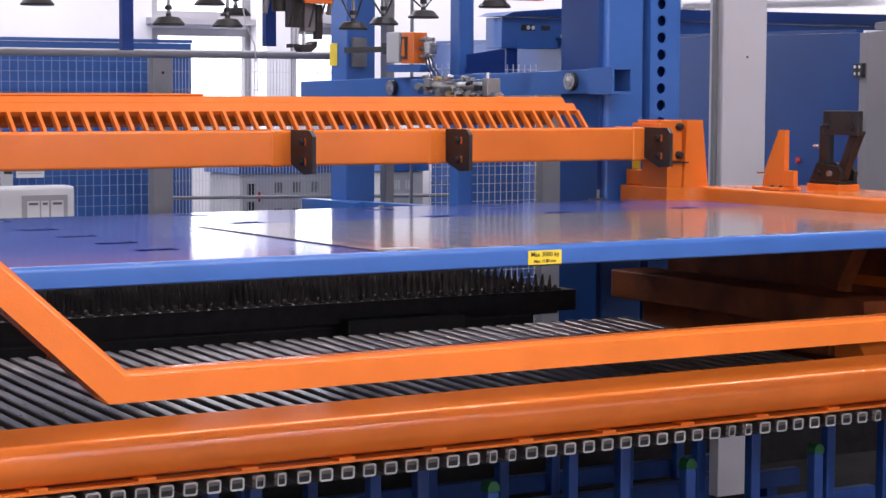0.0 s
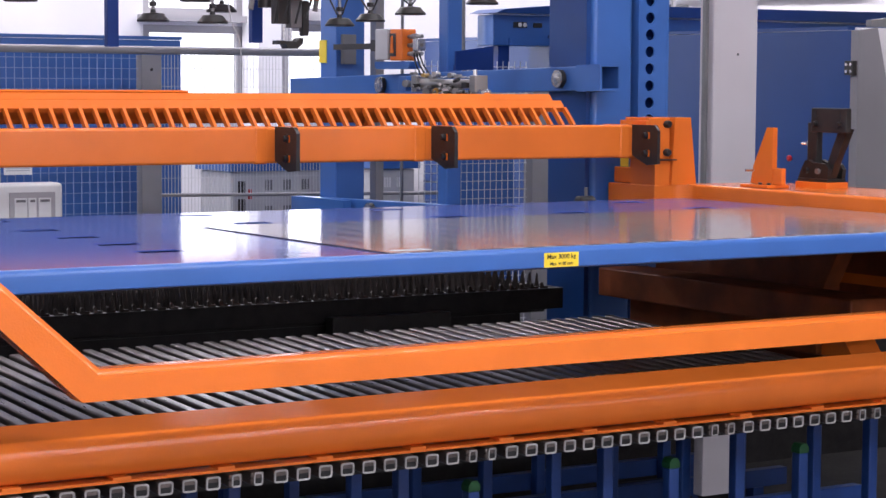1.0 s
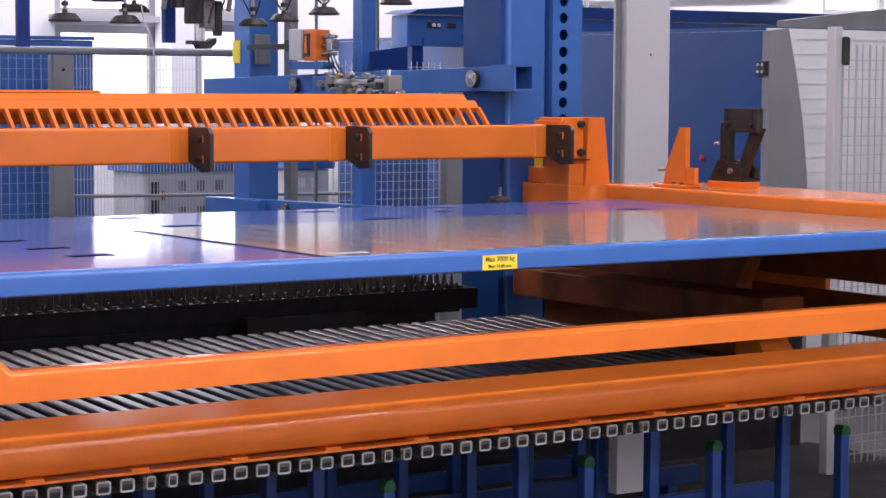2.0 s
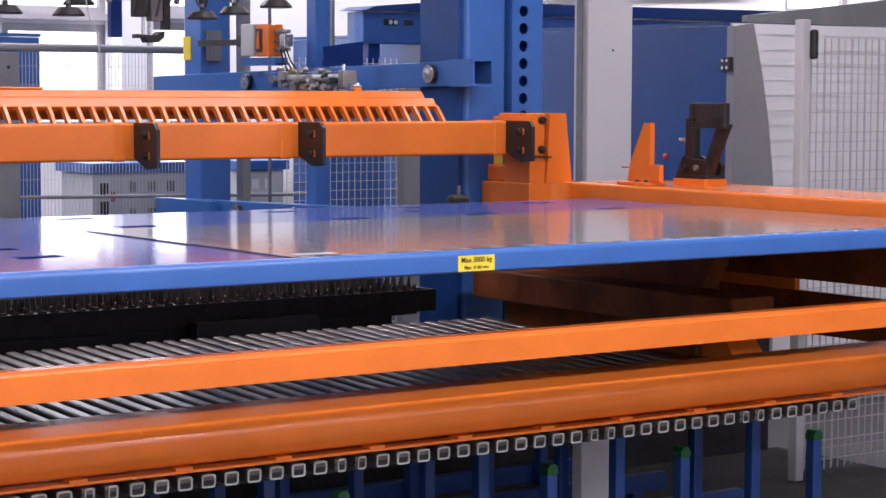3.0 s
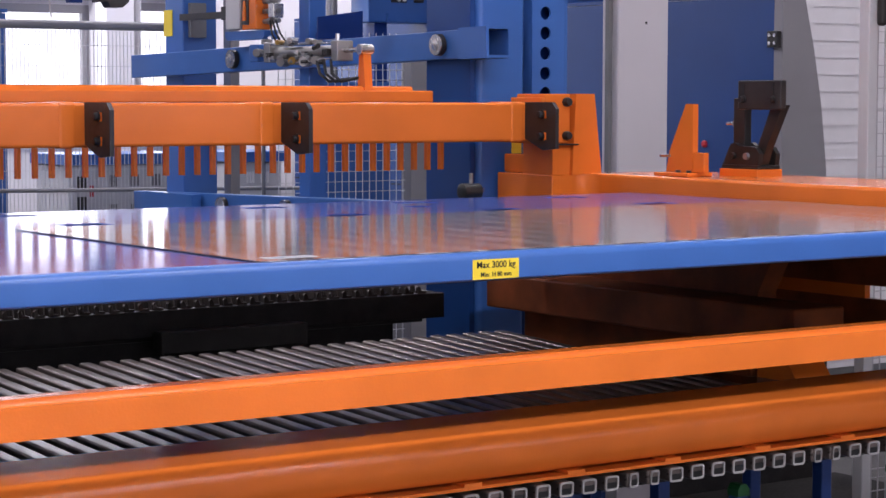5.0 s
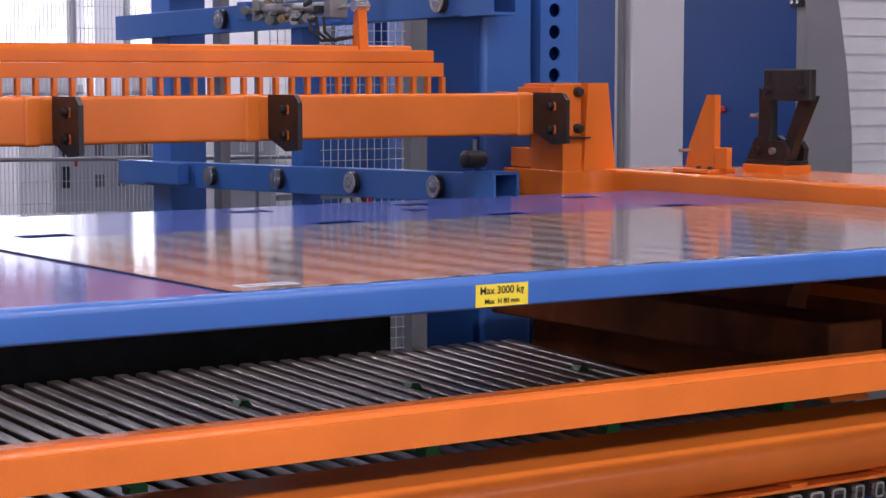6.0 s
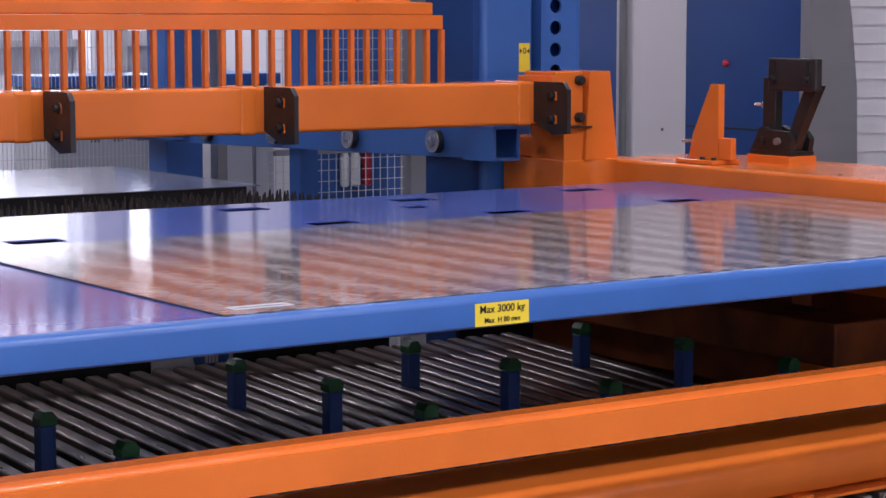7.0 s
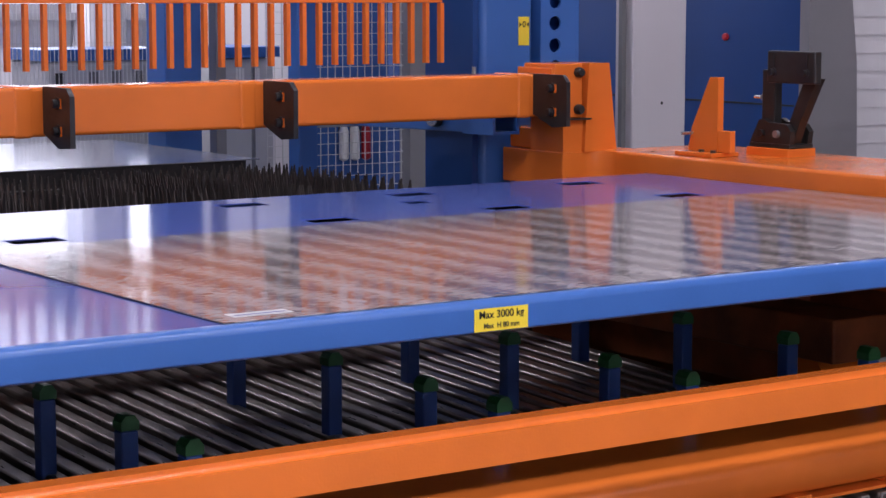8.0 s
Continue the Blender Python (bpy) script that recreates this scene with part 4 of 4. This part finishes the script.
# ---- loader overhead: suction frame, sensor head, cylinder ----
def loader():
    s = thing("suction_frame", "overhead loader frame with black rubber suction cups", "loader", at=(0.02, 0, 0.03))
    part("main_arm", bx(-1.2, 2.1, 3.38, 3.44, 2.145, 2.205, 0.006), ORANGE, s)
    part("main_arm", bx(-1.2, 2.1, 3.86, 3.92, 2.195, 2.255, 0.006), ORANGE, s)
    part("cross_arm", bx(0.72, 0.80, 3.0, 4.4, 2.26, 2.32, 0.006), BLACK, s)
    part("cross_arm", prism(B(), [(0.84, 2.14), (1.3, 2.17), (1.3, 2.21), (0.84, 2.185)], "y", 3.36, 3.42), BLACK, s)
    part("hanger", bx(0.5, 0.6, 3.55, 3.65, 2.26, 4.99, 0.004), BLUE, s)
    cups = ((-0.71, 3.4, 2.05, 0.078), (-0.04, 3.4, 1.97, 0.078), (0.277, 3.4, 1.967, 0.075), (0.40, 3.86, 2.09, 0.08), (0.55, 3.86, 2.04, 0.078), (0.99, 3.4, 1.968, 0.075), (1.17, 3.4, 1.995, 0.075), (1.41, 3.4, 2.035, 0.08), (1.855, 3.4, 2.10, 0.085))
    for x, y, z, r in cups:
        x -= 0.065
        top = 2.145 if y < 3.6 else 2.195
        c = part("suction_cup", lathe(B(), [(r, 0), (r * 1.02, 0.008), (r * 0.72, 0.034), (r * 0.66, 0.04), (0.014, 0.044), (0.012, 0.06)], Matrix.Translation((x, y, z)), 22), RUBBER, s, "black rubber suction cup", True)
        part("stem", rod(B(), (x, y, z + 0.061), (x, y, top), 0.009, 8), DULL, c)
        part("nut", lathe(B(), [(0.02, 0), (0.02, 0.022)], Matrix.Translation((x, y, z + 0.075)), 6), BLACK, c)
        if x > 0.9:
            for k in (-1, 1):
                part("hose", rod(B(), (x + 0.015 * k, y, z + 0.06), (x + 0.07 * k, y + 0.02, top), 0.005, 6), RUBBER, c)
    for x in (-0.12, 0.694):
        part("drop_plate", bx(x, x + 0.062, 3.925, 3.97, 1.856 if x < 0 else 1.888, 2.5, 0.003), DEEP_BLUE, s)
    g = part("gripper", bx(0.655, 0.72, 3.56, 3.64, 1.98, 2.13, 0.006), BLACK, s, "dark gripper with two fingers")
    part("gripper_body", bx(0.735, 0.80, 3.57, 3.63, 1.96, 2.16, 0.006), DARK_GREY, g)
    part("finger", bx(0.70, 0.712, 3.59, 3.61, 1.88, 1.978), STEEL, g)
    part("finger", bx(0.74, 0.752, 3.59, 3.61, 1.88, 1.958), STEEL, g)
    part("jaw", prism(B(), [(0.66, 1.875), (0.70, 1.88), (0.715, 1.855), (0.77, 1.855), (0.80, 1.88), (0.805, 1.91), (0.785, 1.91), (0.765, 1.89), (0.66, 1.895)], "y", 3.56, 3.63), BLACK, g)
    part("gripper_cap", bx(0.64, 0.86, 3.54, 3.66, 2.135, 2.188, 0.006), BLACK, g)
    part("gripper_motor", rod(B(), (0.60, 3.6, 2.06), (0.60, 3.6, 2.20), 0.035, 14), BLACK, g, smooth=True)
    part("gripper_plate", bx(0.70, 0.86, 3.50, 3.53, 2.10, 2.22, 0.004), ORANGE, g)
    for k in range(4):
        part("hose", rod(B(), (0.62 + 0.06 * k, 3.53, 1.98 + 0.03 * (k % 2)), (0.66 + 0.07 * k, 3.5, 2.26), 0.006, 6), RUBBER, g)
    for x in (0.52, 0.89):
        part("link", rod(B(), (x, 3.6, 2.05), (x + 0.05, 3.62, 2.25), 0.014, 8), DARK_GREY, g)
    part("side_arm", bx(0.81, 0.845, 3.58, 3.62, 1.92, 2.1), BLACK, g)
    # sensor head on the far upright
    d = thing("sensor_head", "grey and orange sensor head on a dark bracket", "sensor", at=(0.02, 0, 0.0))
    part("wall_bracket", bx(2.24, 2.34, 5.715, 5.748, 1.83, 2.02, 0.004), DARK_GREY, d)
    part("arm", prism(B(), [(5.714, 1.92), (5.714, 1.955), (5.121, 1.955), (5.121, 1.92)], "x", 2.17, 2.21), BLACK, d)
    part("arm_block", bx(2.10, 2.20, 4.985, 5.12, 1.905, 1.975, 0.004), BLACK, d)
    part("housing", bx(2.05, 2.14, 4.83, 4.98, 1.85, 2.035, 0.006), LIGHT_GREY, d)
    part("spacer", bx(2.06, 2.13, 4.79, 4.828, 1.855, 2.03), DARK_GREY, d)
    part("cover", bx(2.04, 2.14, 4.65, 4.788, 1.845, 2.03, 0.006), ORANGE, d, "orange cover with a dark recess")
    part("recess", bx(2.036, 2.0395, 4.715, 4.782, 1.87, 2.005), BLACK, d)
    part("recess_plate", prism(B(), [(4.735, 1.89), (4.772, 1.89), (4.76, 1.99), (4.745, 1.99)], "x", 2.031, 2.0355), ORANGE, d)
    for z in (1.885, 1.935, 1.985):
        part("plug", rod(B(), (2.09, 4.65, z), (2.09, 4.50, z), 0.012, 8), DULL, d)
        part("plug_nut", rod(B(), (2.09, 4.60, z), (2.09, 4.565, z), 0.018, 8), DARK_GREY, d)
    part("valve_block", bx(2.06, 2.12, 4.505, 4.56, 1.90, 1.97, 0.004), STEEL, d)
    for k in range(3):
        bm = B()
        p = [Vector((2.07, 4.56 - 0.03 * k, 1.885)), Vector((2.06, 4.52 - 0.04 * k, 1.82)), Vector((2.07, 4.48 - 0.05 * k, 1.76)), Vector((2.10, 4.50 - 0.03 * k, 1.71))]
        for a, b in zip(p, p[1:]):
            rod(bm, a, b, 0.005, 6)
        part("cable", bm, INK, d)
    part("saddle", prism(B(), [(4.62, 1.795), (4.98, 1.795), (5.0, 1.81), (5.0, 1.84), (4.60, 1.84), (4.60, 1.81)], "x", 2.06, 2.14), BLUE, d)
    part("saddle_foot", bx(2.125, 2.19, 4.66, 4.95, 1.799, 1.81, 0.002), BLUE, d)
    # dark blue flag plate
    f = thing("cover_plate", "dark blue sheet metal cover plate on the rail", "cover plate", at=(0.045, 0, -0.01))
    part("plate", prism(B(), [(2.10, 1.80), (2.36, 1.80), (2.36, 1.94), (2.10, 1.905)], "y", 4.19, 4.20), DEEP_BLUE, f)
    part("foot", bx(2.13, 2.19, 4.202, 4.26, 1.798, 1.83), DEEP_BLUE, f)
    # black stop on the upright
    v = thing("damper", "black hydraulic damper on the upright", "damper", at=(0.05, 0, 0.015))
    part("body", lathe(B(), [(0.02, 0), (0.036, 0.01), (0.036, 0.10), (0.024, 0.11)], Matrix.Translation((2.03, 2.90, 1.08)) @ Matrix.Rotation(radians(90), 4, "Y"), 16), RUBBER, v, smooth=True)
    part("stud", rod(B(), (2.14, 2.90, 1.08), (2.234, 3.01, 1.08), 0.014, 8), STEEL, v)
    part("fitting", rod(B(), (2.09, 2.90, 1.115), (2.09, 2.90, 1.16), 0.009, 8), DULL, v)

    w = thing("hanging_strap", "pale strap hanging from the loader", "strap", at=(0.02, 0, 0.03))
    bm = B()
    pts = [(0.30, 3.41, 2.15), (0.31, 3.42, 2.05), (0.33, 3.42, 1.965), (0.35, 3.42, 1.93), (0.372, 3.42, 1.88), (0.375, 3.42, 1.83), (0.38, 3.42, 1.80)]
    for p, q in zip(pts, pts[1:]):
        rod(bm, p, q, 0.004, 6)
    part("strap", bm, LIGHT_GREY, w)


loader()


def swing_cylinder():
    c = thing("air_cylinder", "bare metal air cylinder with valves and hoses", "cylinder", at=(0.085, 0, 0.01))
    part("barrel", rod(B(), (1.62, 3.30, 1.70), (1.62, 3.85, 1.70), 0.026, 16), DULL, c, smooth=True)
    for y in (3.24, 3.83):
        part("head", bx(1.578, 1.662, y, y + 0.055, 1.655, 1.745, 0.005), DULL, c)
        part("fitting", rod(B(), (1.60, y + 0.03, 1.746), (1.60, y + 0.03, 1.775), 0.011, 8), STEEL, c)
    for i, (y, z, r) in enumerate(((3.40, 1.66, 0.02), (3.5, 1.655, 0.024), (3.60, 1.66, 0.018), (3.70, 1.655, 0.022), (3.46, 1.745, 0.014), (3.62, 1.75, 0.016), (3.73, 1.745, 0.012), (3.92, 1.70, 0.02))):
        part("valve", rod(B(), (1.56, y, z), (1.61, y + 0.03, z), r, 8), (DULL, STEEL, BRASS, DARK_GREY)[i % 4], c)
        part("tie_rod", rod(B(), (1.585, 3.29, 1.665 + 0.07 * (i % 2)), (1.585, 3.83, 1.665 + 0.07 * (i % 2)), 0.005, 6), STEEL, c) if i < 2 else None
    rng = random.Random(5)
    for i in range(22):
        y, z = rng.uniform(3.30, 3.86), 1.70 + rng.choice((-1, -1, 1)) * rng.uniform(0.012, 0.05)
        x = rng.uniform(1.555, 1.585)
        if i % 2:
            part("fitting", rod(B(), (x, y, z), (x, y + rng.uniform(0.02, 0.05), z + rng.uniform(-0.012, 0.012)), rng.uniform(0.007, 0.014), 8), (SOOT_SHADE, DULL, DARK_GREY)[i % 3], c)
        else:
            part("fitting", bx(x, x + 0.03, y, y + rng.uniform(0.02, 0.045), z, z + rng.uniform(0.012, 0.03), 0.002), (DARK_GREY, SOOT_SHADE, DULL)[i % 3], c)
    for k in range(3):
        bm = B()
        pts = [Vector((1.57, 3.28 + 0.06 * k, 1.66)), Vector((1.55, 3.24 + 0.05 * k, 1.60)), Vector((1.56, 3.18 + 0.05 * k, 1.565)), Vector((1.60, 3.10, 1.58))]
        for a, b in zip(pts, pts[1:]):
            rod(bm, a, b, 0.007, 6)
        part("hose", bm, RUBBER, c)
    part("trunnion", bx(1.58, 1.66, 3.94, 4.02, 1.66, 1.74, 0.004), BLUE, c)
    part("carrier", bx(1.60, 2.119, 3.96, 4.0, 1.66, 1.70), BLUE, c)
    r = part("piston_rod", rod(B(), (0, 0.02, 0), (0, 0.42, 0), 0.012, 12), STEEL, c, "bright piston rod with a clevis", True)
    part("clevis", rod(B(), (-0.032, 0, 0), (0.032, 0, 0), 0.024, 14), STEEL, r, smooth=True)
    return r


PISTON = swing_cylinder()


# ---- under the store ----
def base():
    # plate, panel and skirt are added; their black stands for the shade below
    b = thing("shade_base", "dark plate added under the store to hold its shade", "base")
    part("plate", bx(-3.2, 4.2, -0.5, 2.69, -0.348, -0.33), SHADE_DARK, b)
    part("shade_panel", bx(-3.2, 2.0, 2.55, 2.58, -0.328, 0.12), SOOT_SHADE, b)
    part("shade_skirt", bx(1.90, 4.1, 2.66, 2.685, -0.329, 0.34), SOOT_SHADE, b)
    part("motor", rod(B(), (1.35, 1.6, -0.2), (1.75, 1.6, -0.2), 0.1, 16), BLACK, b)
    part("motor_foot", bx(1.4, 1.7, 1.52, 1.68, -0.329, -0.27), BLACK, b)


base()


# ---- keys ----
SLIDE = ((0, 0.510), (0.5, 0.385), (1, 0.288), (1.5, 0.200), (2, 0.143), (2.3, 0.105), (2.6, 0.075), (2.9, 0.048), (3.3, 0.020), (3.6, 0.0))
DROP = ((4.5, 0.0), (5, -0.022), (5.3, -0.045), (5.6, -0.082), (6, -0.140), (6.3, -0.178), (6.5, -0.203), (7, -0.279), (7.5, -0.330), (8, -0.351))
SWING = ((0, 45), (2.2, 45), (2.8, 44), (3.1, 39), (3.3, 32), (3.5, 20), (3.7, 11), (4.0, 4), (4.4, 0), (8, 0))


def motions():
    lift = [(0, pose(0, 0, 0))] + [(t, pose(0, 0, d)) for t, d in DROP]
    glide = [(t, pose(0, s - 0.14, 0.062)) for t, s in SLIDE] + [(t, pose(0, -0.14, d + 0.062)) for t, d in DROP]
    tilt = [(t, pose(0, 0, d, 2.4)) for t, d in [(0, 0.0)] + list(DROP)]
    walk(FRAME, lift)
    walk(GRID, tilt)
    for ob in (TABLE, SHEET_OB):
        walk(ob, glide)
    rows = []
    for t, a in SWING:
        c, n = math.cos(radians(a)), math.sin(radians(a))
        rows.append((t, pose(1.62, 3.08 + 0.187 * n, 1.515 + 0.187 * c)))
    walk(PISTON, rows)
    walk(RAKE, [(t, pose(*RAKE_AT, -a)) for t, a in SWING])


motions()
